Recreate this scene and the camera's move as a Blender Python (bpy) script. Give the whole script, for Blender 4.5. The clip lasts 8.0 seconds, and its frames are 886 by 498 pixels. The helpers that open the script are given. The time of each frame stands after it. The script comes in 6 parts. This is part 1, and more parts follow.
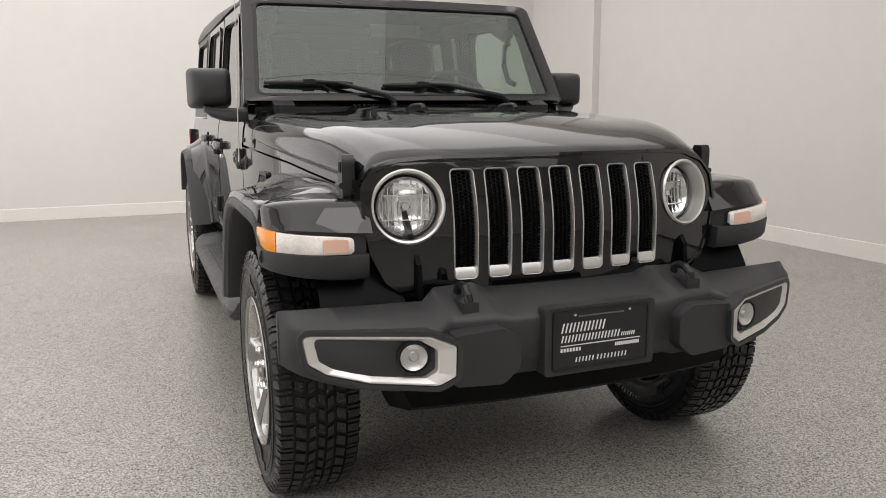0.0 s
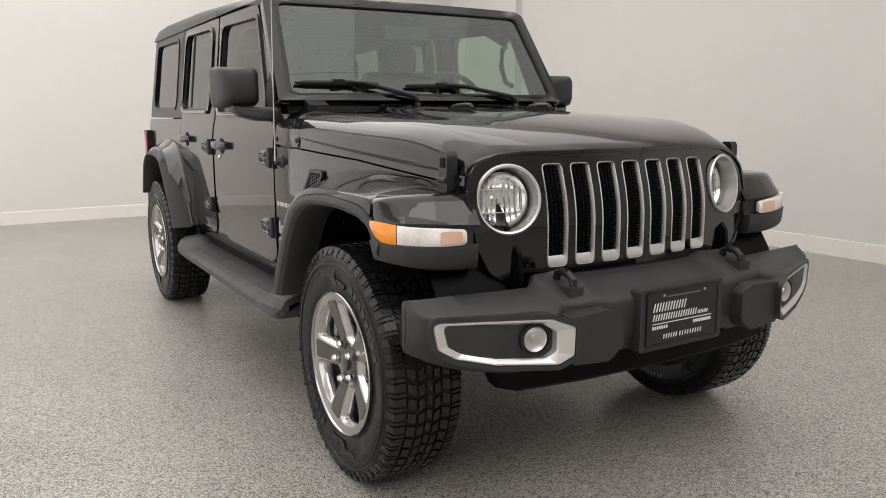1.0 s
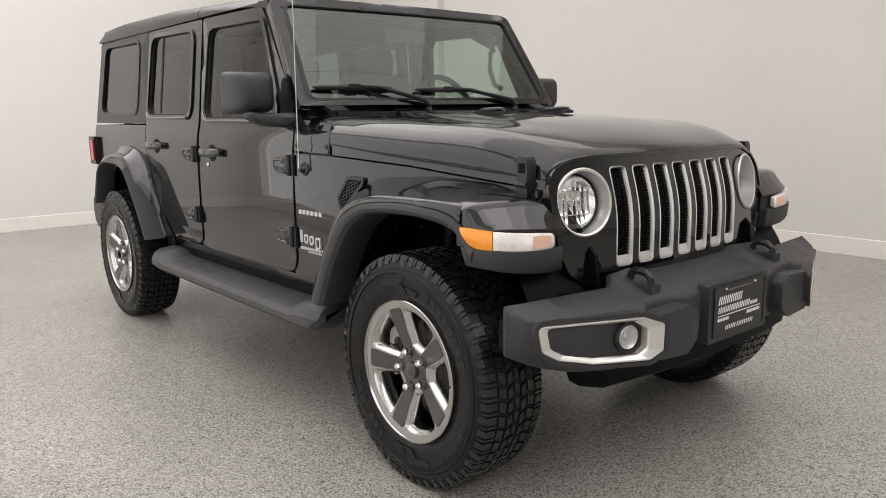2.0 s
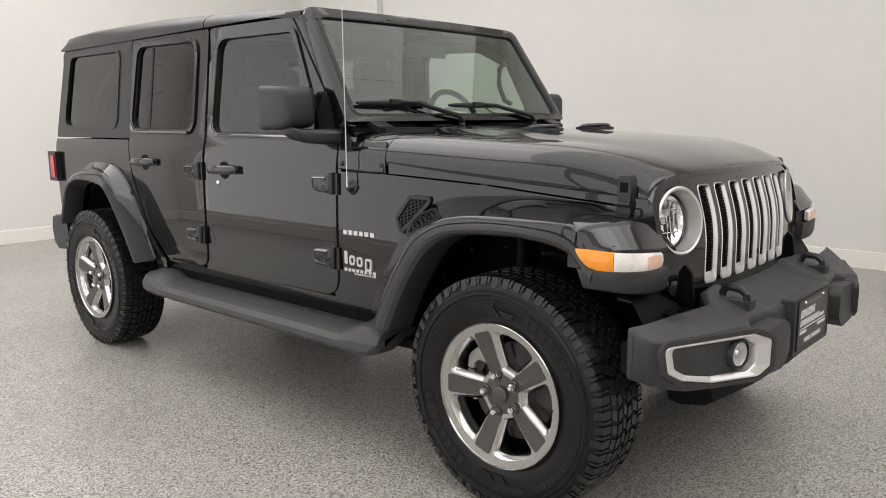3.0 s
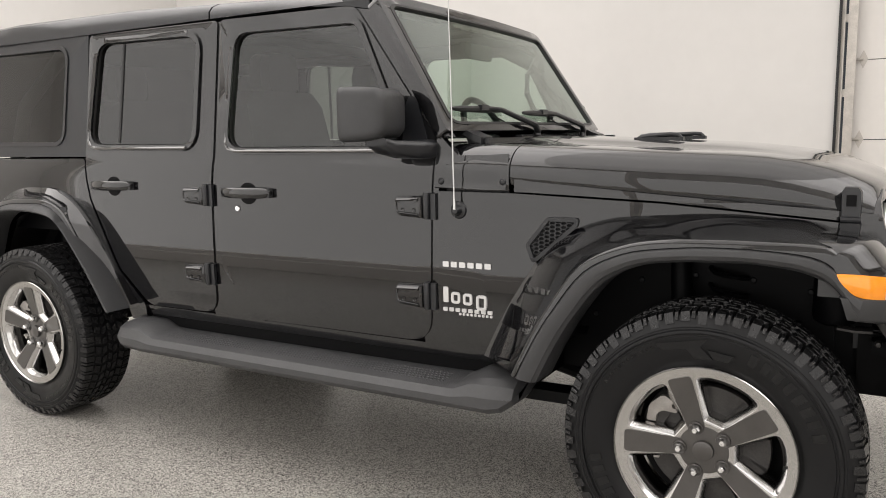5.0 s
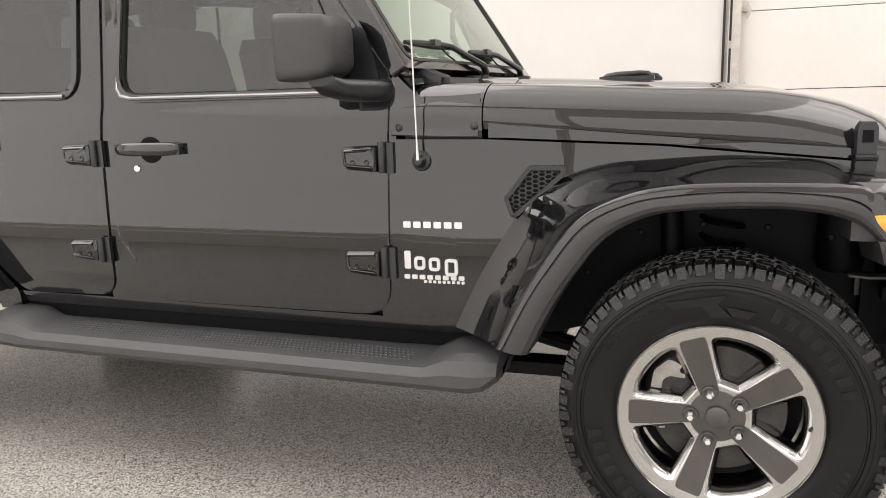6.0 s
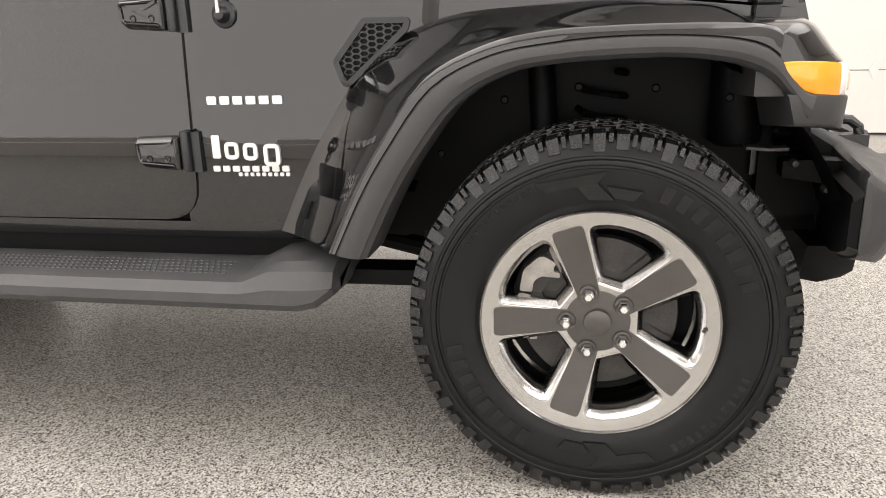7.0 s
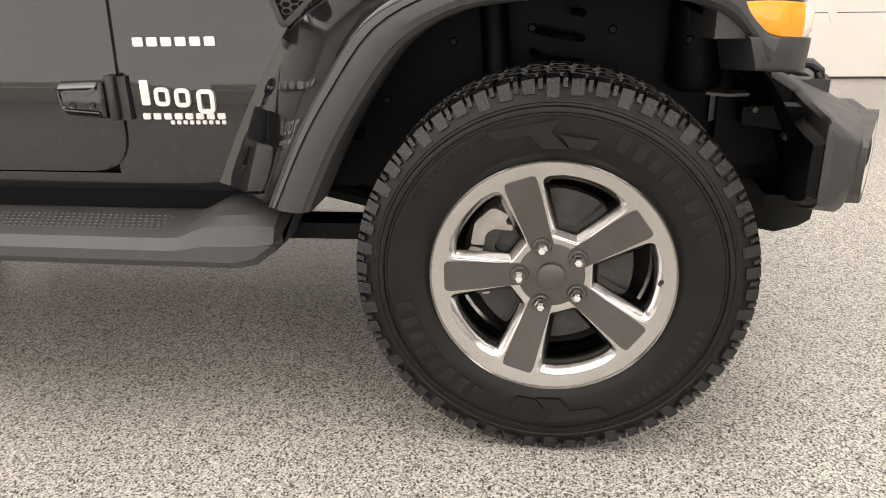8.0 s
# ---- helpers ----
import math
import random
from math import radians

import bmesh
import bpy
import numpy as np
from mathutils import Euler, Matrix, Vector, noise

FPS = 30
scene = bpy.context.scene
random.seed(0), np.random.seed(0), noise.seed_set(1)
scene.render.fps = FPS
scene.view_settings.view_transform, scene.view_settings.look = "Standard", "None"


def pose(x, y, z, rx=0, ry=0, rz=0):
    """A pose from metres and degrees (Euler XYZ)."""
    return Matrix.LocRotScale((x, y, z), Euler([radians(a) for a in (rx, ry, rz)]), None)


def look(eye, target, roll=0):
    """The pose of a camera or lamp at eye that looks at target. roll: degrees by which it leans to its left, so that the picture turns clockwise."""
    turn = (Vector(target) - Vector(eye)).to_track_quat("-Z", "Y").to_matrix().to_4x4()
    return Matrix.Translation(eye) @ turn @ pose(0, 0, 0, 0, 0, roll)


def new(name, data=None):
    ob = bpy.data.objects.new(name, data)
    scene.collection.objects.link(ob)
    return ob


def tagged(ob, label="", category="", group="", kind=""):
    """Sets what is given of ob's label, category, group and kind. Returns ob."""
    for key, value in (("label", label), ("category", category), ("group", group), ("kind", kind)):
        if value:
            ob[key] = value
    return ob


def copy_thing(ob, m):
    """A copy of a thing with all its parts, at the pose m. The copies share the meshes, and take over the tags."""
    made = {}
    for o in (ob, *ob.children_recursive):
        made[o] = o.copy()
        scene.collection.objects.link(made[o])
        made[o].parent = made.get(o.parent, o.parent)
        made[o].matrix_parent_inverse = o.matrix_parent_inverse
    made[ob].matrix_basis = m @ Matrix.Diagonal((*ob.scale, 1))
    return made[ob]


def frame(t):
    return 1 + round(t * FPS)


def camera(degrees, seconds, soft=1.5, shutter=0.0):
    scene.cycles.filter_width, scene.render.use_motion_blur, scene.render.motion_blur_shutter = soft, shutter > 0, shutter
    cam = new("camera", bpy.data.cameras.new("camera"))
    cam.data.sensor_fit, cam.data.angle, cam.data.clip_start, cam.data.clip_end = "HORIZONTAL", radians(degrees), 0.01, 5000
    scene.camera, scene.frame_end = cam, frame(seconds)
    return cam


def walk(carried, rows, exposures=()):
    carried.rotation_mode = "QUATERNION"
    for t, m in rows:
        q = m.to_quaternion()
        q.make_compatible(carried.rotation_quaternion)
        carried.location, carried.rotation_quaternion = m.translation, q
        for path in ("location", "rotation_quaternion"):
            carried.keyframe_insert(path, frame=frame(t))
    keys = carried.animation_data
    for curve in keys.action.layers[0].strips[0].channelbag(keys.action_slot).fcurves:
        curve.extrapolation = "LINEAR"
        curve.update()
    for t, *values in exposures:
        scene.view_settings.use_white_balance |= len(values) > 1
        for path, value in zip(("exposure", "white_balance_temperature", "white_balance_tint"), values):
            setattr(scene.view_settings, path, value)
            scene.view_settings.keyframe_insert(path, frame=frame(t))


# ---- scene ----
cam = camera(60.2, 8.0, 0.95)
PATH = [
    (0, (-1.187, -2.456, 1.225), (-0.457, -0.628, 0.873), -0.4),
    (0.5, (-1.513, -2.352, 1.222), (-0.635, -0.589, 0.874), -0.1),
    (1, (-1.824, -2.286, 1.216), (-0.814, -0.595, 0.869), -0.3),
    (1.5, (-2.08, -2.129, 1.231), (-0.945, -0.52, 0.879), -0.5),
    (1.7, (-2.171, -2.067, 1.246), (-0.991, -0.492, 0.885), -0.9),
    (2.8, (-2.651, -1.57, 1.246), (-1.224, -0.205, 0.926), -0.3),
    (3, (-2.712, -1.472, 1.279), (-1.26, -0.137, 0.947), -0.7),
    (3.5, (-2.873, -1.237, 1.284), (-1.349, 0.024, 0.991), -0.4),
    (4, (-2.906, -0.956, 1.277), (-1.331, 0.246, 1.002), -0.6),
    (4.2, (-2.921, -0.843, 1.263), (-1.322, 0.329, 0.997), -0.7),
    (5.3, (-2.893, -0.226, 1.258), (-1.134, 0.671, 0.942), -1.4),
    (5.5, (-2.85, -0.133, 1.25), (-1.063, 0.701, 0.916), -1.6),
    (6, (-2.737, 0.034, 1.199), (-0.889, 0.691, 0.807), -1.8),
    (6.5, (-2.509, 0.068, 1.092), (-0.629, 0.554, 0.615), -1.8),
    (7, (-2.336, 0.026, 1.006), (-0.458, 0.395, 0.428), -1.7),
    (7.5, (-2.27, 0.021, 0.994), (-0.408, 0.326, 0.332), -1.6),
    (8, (-2.257, 0.012, 0.996), (-0.409, 0.279, 0.281), -1.3),
]
EXPOSURES = [(0.0, -0.08, 6400, 12), (1.5, -0.01, 6400, 12), (3.0, 0.12, 6350, 11), (4.0, 0.18, 6350, 11), (5.5, 0.46, 6500, 13), (6.5, 0.88, 6550, 14), (7.0, 0.92, 6600, 13), (8.0, 0.80, 6800, 14)]
walk(cam, [(t, look(eye, target, roll)) for t, eye, target, roll in PATH], EXPOSURES)

# ---- world ----
world = bpy.data.worlds.new("world")
scene.world = world
world.use_nodes = True
world.node_tree.nodes["Background"].inputs[0].default_value = (0.8, 0.85, 0.9, 1)
world.node_tree.nodes["Background"].inputs[1].default_value = 0.05
LIGHT = 2.25

# ---- materials ----


def material(name, color, rough=0.5, metal=0.0, coat=0.0, coat_rough=0.03, coat_ior=1.5, spec=0.5, var=0.0, scale=20.0, bump=0.0, bump_scale=200.0,
             rough_var=0.0, emit=None, strength=0.0, piece=0.0):
    """A principled material with colour and roughness variation at two scales and fine relief."""
    m = bpy.data.materials.new(name)
    m.use_nodes = True
    nt = m.node_tree
    b = nt.nodes["Principled BSDF"]
    b.inputs["Base Color"].default_value = (*color, 1)
    b.inputs["Roughness"].default_value = rough
    b.inputs["Metallic"].default_value = metal
    b.inputs["Coat Weight"].default_value = coat
    b.inputs["Coat Roughness"].default_value = coat_rough
    b.inputs["Coat IOR"].default_value = coat_ior
    b.inputs["Specular IOR Level"].default_value = spec
    co = nt.nodes.new("ShaderNodeTexCoord").outputs["Object"]

    def noise_node(s, detail=4.0):
        n = nt.nodes.new("ShaderNodeTexNoise")
        n.inputs["Scale"].default_value = s
        n.inputs["Detail"].default_value = detail
        nt.links.new(co, n.inputs["Vector"])
        return n.outputs["Fac"]

    def ramp(fac, lo, hi):
        r = nt.nodes.new("ShaderNodeMapRange")
        r.inputs["From Min"].default_value, r.inputs["From Max"].default_value = 0.3, 0.7
        r.inputs["To Min"].default_value, r.inputs["To Max"].default_value = lo, hi
        nt.links.new(fac, r.inputs["Value"])
        return r.outputs["Result"]

    if var:
        big, fine = ramp(noise_node(scale), 1 - var, 1 + var), ramp(noise_node(scale * 9), 1 - var * 0.6, 1 + var * 0.6)
        mul = nt.nodes.new("ShaderNodeMath")
        mul.operation = "MULTIPLY"
        nt.links.new(big, mul.inputs[0])
        nt.links.new(fine, mul.inputs[1])
        mix = nt.nodes.new("ShaderNodeVectorMath")
        mix.operation = "SCALE"
        mix.inputs[0].default_value = color
        nt.links.new(mul.outputs[0], mix.inputs["Scale"])
        nt.links.new(mix.outputs[0], b.inputs["Base Color"])
    if rough_var:
        nt.links.new(ramp(noise_node(scale * 2), rough - rough_var, rough + rough_var), b.inputs["Roughness"])
    if bump:
        bn = nt.nodes.new("ShaderNodeBump")
        bn.inputs["Strength"].default_value = bump
        bn.inputs["Distance"].default_value = 0.002
        nt.links.new(noise_node(bump_scale, 2.0), bn.inputs["Height"])
        nt.links.new(bn.outputs[0], b.inputs["Normal"])
    if emit:
        b.inputs["Emission Color"].default_value = (*emit, 1)
        b.inputs["Emission Strength"].default_value = strength
    return m


def pane(name, tint, gloss=(1.0, 1.0, 1.0), f0=0.06, power=5.0):
    """Clear or tinted glass: a tinted see-through body under a mirror skin that follows Fresnel."""
    m = bpy.data.materials.new(name)
    m.use_nodes = True
    nt = m.node_tree
    nt.nodes.remove(nt.nodes["Principled BSDF"])
    tr, gl, mx, lw, pw, fr = (nt.nodes.new(k) for k in ("ShaderNodeBsdfTransparent", "ShaderNodeBsdfGlossy", "ShaderNodeMixShader", "ShaderNodeLayerWeight", "ShaderNodeMath", "ShaderNodeMapRange"))
    tr.inputs[0].default_value = (*tint, 1)
    gl.inputs[0].default_value = (*gloss, 1)
    gl.inputs["Roughness"].default_value = 0.02
    lw.inputs["Blend"].default_value = 0.5
    pw.operation = "POWER"
    pw.inputs[1].default_value = power
    nt.links.new(lw.outputs["Facing"], pw.inputs[0])
    nt.links.new(pw.outputs[0], fr.inputs["Value"])
    fr.inputs["To Min"].default_value = f0
    nt.links.new(fr.outputs[0], mx.inputs[0])
    nt.links.new(tr.outputs[0], mx.inputs[1])
    nt.links.new(gl.outputs[0], mx.inputs[2])
    nt.links.new(mx.outputs[0], nt.nodes["Material Output"].inputs[0])
    return m


def flake_floor():
    """Grey epoxy floor with cast-in flakes under a clear coat."""
    m = material("flake_epoxy", (0.25, 0.25, 0.24), rough=0.42, spec=0.25, coat=0.35, coat_rough=0.17)
    nt = m.node_tree
    b = nt.nodes["Principled BSDF"]
    co = nt.nodes.new("ShaderNodeTexCoord").outputs["Object"]
    vo = nt.nodes.new("ShaderNodeTexVoronoi")
    vo.inputs["Scale"].default_value = 270
    nt.links.new(co, vo.inputs["Vector"])
    sep = nt.nodes.new("ShaderNodeSeparateColor")
    nt.links.new(vo.outputs["Color"], sep.inputs[0])
    ra = nt.nodes.new("ShaderNodeValToRGB")
    ra.color_ramp.interpolation = "CONSTANT"
    for pos, col in ((0.0, (0.045, 0.042, 0.038)), (0.15, (0.22, 0.212, 0.194)), (0.38, (0.40, 0.385, 0.355)), (0.68, (0.55, 0.53, 0.485)), (0.86, (0.655, 0.635, 0.58))):
        e = ra.color_ramp.elements.new(pos) if pos else ra.color_ramp.elements[0]
        e.position, e.color = pos, (*col, 1)
    ra.color_ramp.elements.remove(ra.color_ramp.elements[-1])
    nt.links.new(sep.outputs[0], ra.inputs[0])
    no = nt.nodes.new("ShaderNodeTexNoise")
    no.inputs["Scale"].default_value = 1.3
    no.inputs["Detail"].default_value = 5
    nt.links.new(co, no.inputs["Vector"])
    mr = nt.nodes.new("ShaderNodeMapRange")
    mr.inputs["To Min"].default_value, mr.inputs["To Max"].default_value = 0.72, 1.0
    nt.links.new(no.outputs["Fac"], mr.inputs["Value"])
    sc = nt.nodes.new("ShaderNodeVectorMath")
    sc.operation = "SCALE"
    nt.links.new(ra.outputs[0], sc.inputs[0])
    nt.links.new(mr.outputs[0], sc.inputs["Scale"])
    nt.links.new(sc.outputs[0], b.inputs["Base Color"])
    n3 = nt.nodes.new("ShaderNodeTexNoise")
    n3.inputs["Scale"].default_value, n3.inputs["Detail"].default_value, n3.inputs["Distortion"].default_value = 3.1, 6, 1.2
    nt.links.new(co, n3.inputs["Vector"])
    m3 = nt.nodes.new("ShaderNodeMapRange")
    m3.inputs["From Min"].default_value, m3.inputs["From Max"].default_value = 0.35, 0.65
    m3.inputs["To Min"].default_value, m3.inputs["To Max"].default_value = 0.12, 0.24
    nt.links.new(n3.outputs["Fac"], m3.inputs["Value"])
    nt.links.new(m3.outputs["Result"], b.inputs["Coat Roughness"])
    bn = nt.nodes.new("ShaderNodeBump")
    bn.inputs["Strength"].default_value, bn.inputs["Distance"].default_value = 0.35, 0.0015
    n2 = nt.nodes.new("ShaderNodeTexNoise")
    n2.inputs["Scale"].default_value = 90
    nt.links.new(co, n2.inputs["Vector"])
    nt.links.new(n2.outputs["Fac"], bn.inputs["Height"])
    nt.links.new(bn.outputs[0], b.inputs["Normal"])
    nt.links.new(bn.outputs[0], b.inputs["Coat Normal"])
    return m


FLOOR = flake_floor()
WALL = material("wall_paint", (0.69, 0.677, 0.655), rough=0.75, var=0.02, scale=0.8, bump=0.12, bump_scale=160)
BASE = material("baseboard_paint", (0.80, 0.77, 0.73), rough=0.5, var=0.02, scale=3)
CEIL = material("ceiling_paint", (0.78, 0.76, 0.73), rough=0.8, var=0.02, scale=1)
ROWS = (1.0, 1.3, 1.3, 0.5, 0.5, 1.0, 1.0, 1.0, 1.0)
COLUMNS = (0.7, 1.0, 0.95, 0.62, 0.36)
LAMPS = {k: material("lamp_diffuser", (0.9, 0.9, 0.9), emit=(1.0, 0.965, 0.925), strength=LIGHT * k) for k in sorted({round(a * b, 3) for a in ROWS for b in COLUMNS})}
GALV = material("galvanised_steel", (0.50, 0.47, 0.43), rough=0.5, metal=0.35, var=0.12, scale=14, rough_var=0.08)
DOORP = material("door_panel_paint", (0.72, 0.695, 0.66), rough=0.5, var=0.02, scale=2, bump=0.15, bump_scale=90)
PAINT = material("black_car_paint", (0.002, 0.002, 0.0025), rough=0.3, coat=1.0, coat_rough=0.015, coat_ior=1.64, spec=0.05, var=0.1, scale=3)
PLASTIC = material("black_grained_plastic", (0.024, 0.0245, 0.0255), rough=0.46, spec=0.5, var=0.1, scale=6, bump=0.35, bump_scale=700, rough_var=0.05)
STEP = material("step_plastic", (0.042, 0.0425, 0.044), rough=0.46, spec=0.5, var=0.12, scale=7, bump=0.3, bump_scale=600, rough_var=0.06)
TREAD = material("tread_rubber", (0.012, 0.012, 0.0125), rough=0.25, spec=0.42, var=0.25, scale=30, bump=0.3, bump_scale=300)
SATIN = material("satin_black_plastic", (0.0075, 0.008, 0.0095), rough=0.32, var=0.1, scale=8, bump=0.1, bump_scale=500)
# near-black underbody colour; the shade of wheel wells and recesses is put in too
DARK = material("underbody_and_shade_black", (0.0012, 0.0013, 0.0017), rough=0.5, spec=0.12, var=0.2, scale=6)
RUBBER = material("tyre_rubber", (0.0035, 0.0037, 0.0042), rough=0.38, spec=0.22, coat=0.12, coat_rough=0.12, var=0.2, scale=9, bump=0.15, bump_scale=260, rough_var=0.1)
RELIEF = material("moulded_rubber", (0.006, 0.0062, 0.0066), rough=0.26, spec=0.3, var=0.2, scale=12)
SEAL = material("rubber_seal", (0.01, 0.01, 0.01), rough=0.45, var=0.1, scale=9)
ALLOY = material("machined_alloy", (0.47, 0.463, 0.45), rough=0.16, metal=1.0, var=0.03, scale=4)
SPOKE = material("silver_wheel_paint", (0.62, 0.61, 0.59), rough=0.3, metal=0.55, coat=0.5, var=0.03, scale=8)
WELL = material("polished_wheel_paint", (0.58, 0.575, 0.57), rough=0.16, metal=1.0, var=0.05, scale=9, bump=0.06, bump_scale=40)
INLAY = material("grey_wheel_paint", (0.062, 0.058, 0.054), rough=0.35, metal=0.4, coat=0.4, var=0.06, scale=20)
SILVER = material("satin_silver_trim", (0.66, 0.655, 0.645), rough=0.32, metal=0.9, var=0.02, scale=6)
TRIM = material("gloss_black_trim", (0.004, 0.004, 0.004), rough=0.2, coat=1.0, coat_rough=0.05, coat_ior=2.4)
CHROME = material("chrome", (0.85, 0.85, 0.85), rough=0.06, metal=1.0)
MIRROR = material("lamp_reflector", (0.92, 0.92, 0.92), rough=0.16, metal=1.0, bump=0.25, bump_scale=60)
IRON = material("cast_iron", (0.05, 0.048, 0.046), rough=0.45, metal=0.6, var=0.25, scale=25, rough_var=0.1)
CALIPER = material("caliper_alloy", (0.30, 0.285, 0.265), rough=0.5, metal=0.6, var=0.15, scale=30)
AMBER = material("amber_lens", (0.86, 0.285, 0.010), rough=0.12, coat=0.6, var=0.05, scale=60, bump=0.3, bump_scale=120)
RED = material("red_lens", (0.45, 0.01, 0.02), rough=0.12, coat=0.6)
CLEARP = material("clear_lamp_lens", (0.80, 0.76, 0.73), rough=0.12, coat=0.8, var=0.15, scale=18, bump=0.3, bump_scale=140)
FABRIC = material("seat_cloth", (0.018, 0.018, 0.018), rough=0.9, var=0.15, scale=12, bump=0.4, bump_scale=500)
CABIN = material("cabin_plastic", (0.02, 0.02, 0.021), rough=0.55, var=0.1, scale=8, bump=0.2, bump_scale=500)
LETTER = material("silver_badge", (0.58, 0.58, 0.575), rough=0.25, metal=0.6)
WHITE = material("white_print", (0.75, 0.75, 0.74), rough=0.5)
PLATE = material("black_plate", (0.012, 0.012, 0.012), rough=0.3, var=0.1, scale=20)
WIRE = material("steel_mast", (0.55, 0.55, 0.54), rough=0.3, metal=0.9)
PEACH = material("peach_lamp_insert", (0.74, 0.47, 0.36), rough=0.2, coat=0.6, bump=0.3, bump_scale=140)
WIND = pane("windscreen_glass", (0.70, 0.83, 0.74), (0.93, 1.0, 0.95), 0.12, 3.4)
TINT = pane("tinted_glass", (0.52, 0.57, 0.53))
PRIV = pane("privacy_glass", (0.20, 0.22, 0.205), f0=0.065)
LENS = pane("lamp_glass", (0.92, 0.93, 0.93))

# ---- mesh helpers ----


def part(name, bm, mat, parent=None, label="", angle=32, loc=None):
    """Links a bmesh as one mesh object, under a thing or a part where one is given."""
    bmesh.ops.remove_doubles(bm, verts=bm.verts, dist=1e-5)
    bmesh.ops.recalc_face_normals(bm, faces=bm.faces)
    me = bpy.data.meshes.new(name)
    bm.to_mesh(me)
    bm.free()
    for p in me.polygons:
        p.use_smooth = True
    me.set_sharp_from_angle(angle=radians(angle))
    me.materials.append(mat)
    return link(name, me, parent, label, loc)


def link(name, me, parent=None, label="", loc=None):
    ob = new(name, me)
    if loc is not None:
        ob.matrix_basis = loc if isinstance(loc, Matrix) else Matrix.Translation(loc)
    ob.parent = parent
    if label:
        ob["label"] = label
    return ob


def mesh_only(name, bm, mat, angle=32):
    ob = part(name, bm, mat, None, "", angle)
    me = ob.data
    bpy.data.objects.remove(ob)
    return me


def bevelled(bm, width, seg=2, angle=25):
    es = [e for e in bm.edges if len(e.link_faces) == 2 and e.calc_face_angle(0) > radians(angle)]
    if es:
        bmesh.ops.bevel(bm, geom=es, offset=width, segments=seg, affect="EDGES", profile=0.5, clamp_overlap=True)
    return bm


def box(bm, x0, x1, y0, y1, z0, z1):
    v = [bm.verts.new((x, y, z)) for x in (x0, x1) for y in (y0, y1) for z in (z0, z1)]
    for f in ((0, 1, 3, 2), (4, 6, 7, 5), (0, 4, 5, 1), (2, 3, 7, 6), (0, 2, 6, 4), (1, 5, 7, 3)):
        bm.faces.new([v[i] for i in f])
    return bm


def block(x0, x1, y0, y1, z0, z1, bevel=0.004, seg=2):
    bm = box(bmesh.new(), x0, x1, y0, y1, z0, z1)
    return bevelled(bm, bevel, seg) if bevel else bm


def fillet(pts, radius, seg=5):
    """A closed 2D outline with its corners rounded; radius is one number or one per corner."""
    n, out = len(pts), []
    for i in range(n):
        r = radius if not hasattr(radius, "__len__") else radius[i]
        p, a, b = Vector(pts[i]), Vector(pts[i - 1]), Vector(pts[(i + 1) % n])
        u, v = (a - p), (b - p)
        lu, lv = u.length, v.length
        if r <= 0 or lu < 1e-6 or lv < 1e-6:
            out.append(tuple(p))
            continue
        u, v = u / lu, v / lv
        half = u.angle(v) / 2
        d = min(r / math.tan(half), lu * 0.49, lv * 0.49)
        s, e = p + u * d, p + v * d
        for k in range(seg + 1):
            f = k / seg
            out.append(tuple((1 - f) ** 2 * s + 2 * f * (1 - f) * p + f * f * e))
    return out


def sheet(outline, holes=(), cuts_u=(), cuts_v=()):
    """A flat filled outline in (u, v), with holes, cut into strips so that it can be bent. Vertices lie at (u, v, 0)."""
    bm = bmesh.new()
    edges = []
    for loop in (outline, *holes):
        vs = [bm.verts.new((u, v, 0)) for u, v in loop]
        edges += [bm.edges.new((vs[i - 1], vs[i])) for i in range(len(vs))]
    bmesh.ops.triangle_fill(bm, edges=edges, use_beauty=True, normal=(0, 0, 1))
    for axis, cuts in ((0, cuts_u), (1, cuts_v)):
        for c in cuts:
            co, no = [0, 0, 0], [0, 0, 0]
            co[axis], no[axis] = c, 1
            bmesh.ops.bisect_plane(bm, geom=bm.verts[:] + bm.edges[:] + bm.faces[:], plane_co=co, plane_no=no)
    return bm


def thicken(bm, place, inner):
    """Turns a sheet into a shell: place(u, v) gives the outer skin, inner(u, v) the inner one."""
    top = list(bm.faces)
    got = bmesh.ops.extrude_face_region(bm, geom=top)
    back = {v for v in got["geom"] if isinstance(v, bmesh.types.BMVert)}
    for v in bm.verts:
        u, w = v.co.x, v.co.y
        v.co = Vector(inner(u, w) if v in back else place(u, w))
    return bm


def loft(sections, closed=True, caps=True):
    bm = bmesh.new()
    rows = [[bm.verts.new(p) for p in s] for s in sections]
    n = len(rows[0])
    for a, b in zip(rows, rows[1:]):
        for i in range(n if closed else n - 1):
            j = (i + 1) % n
            bm.faces.new((a[i], a[j], b[j], b[i]))
    if caps and closed:
        bm.faces.new(rows[0])
        bm.faces.new(rows[-1])
    return bm


def prism(pts, axis, a, b, bevel=0.0, seg=2):
    """Extrudes a 2D outline along an axis: x takes (y, z), y takes (x, z), z takes (x, y)."""
    put = {"x": lambda p, d: (d, p[0], p[1]), "y": lambda p, d: (p[0], d, p[1]), "z": lambda p, d: (p[0], p[1], d)}[axis]
    bm = loft([[put(p, a) for p in pts], [put(p, b) for p in pts]])
    return bevelled(bm, bevel, seg, 40) if bevel else bm


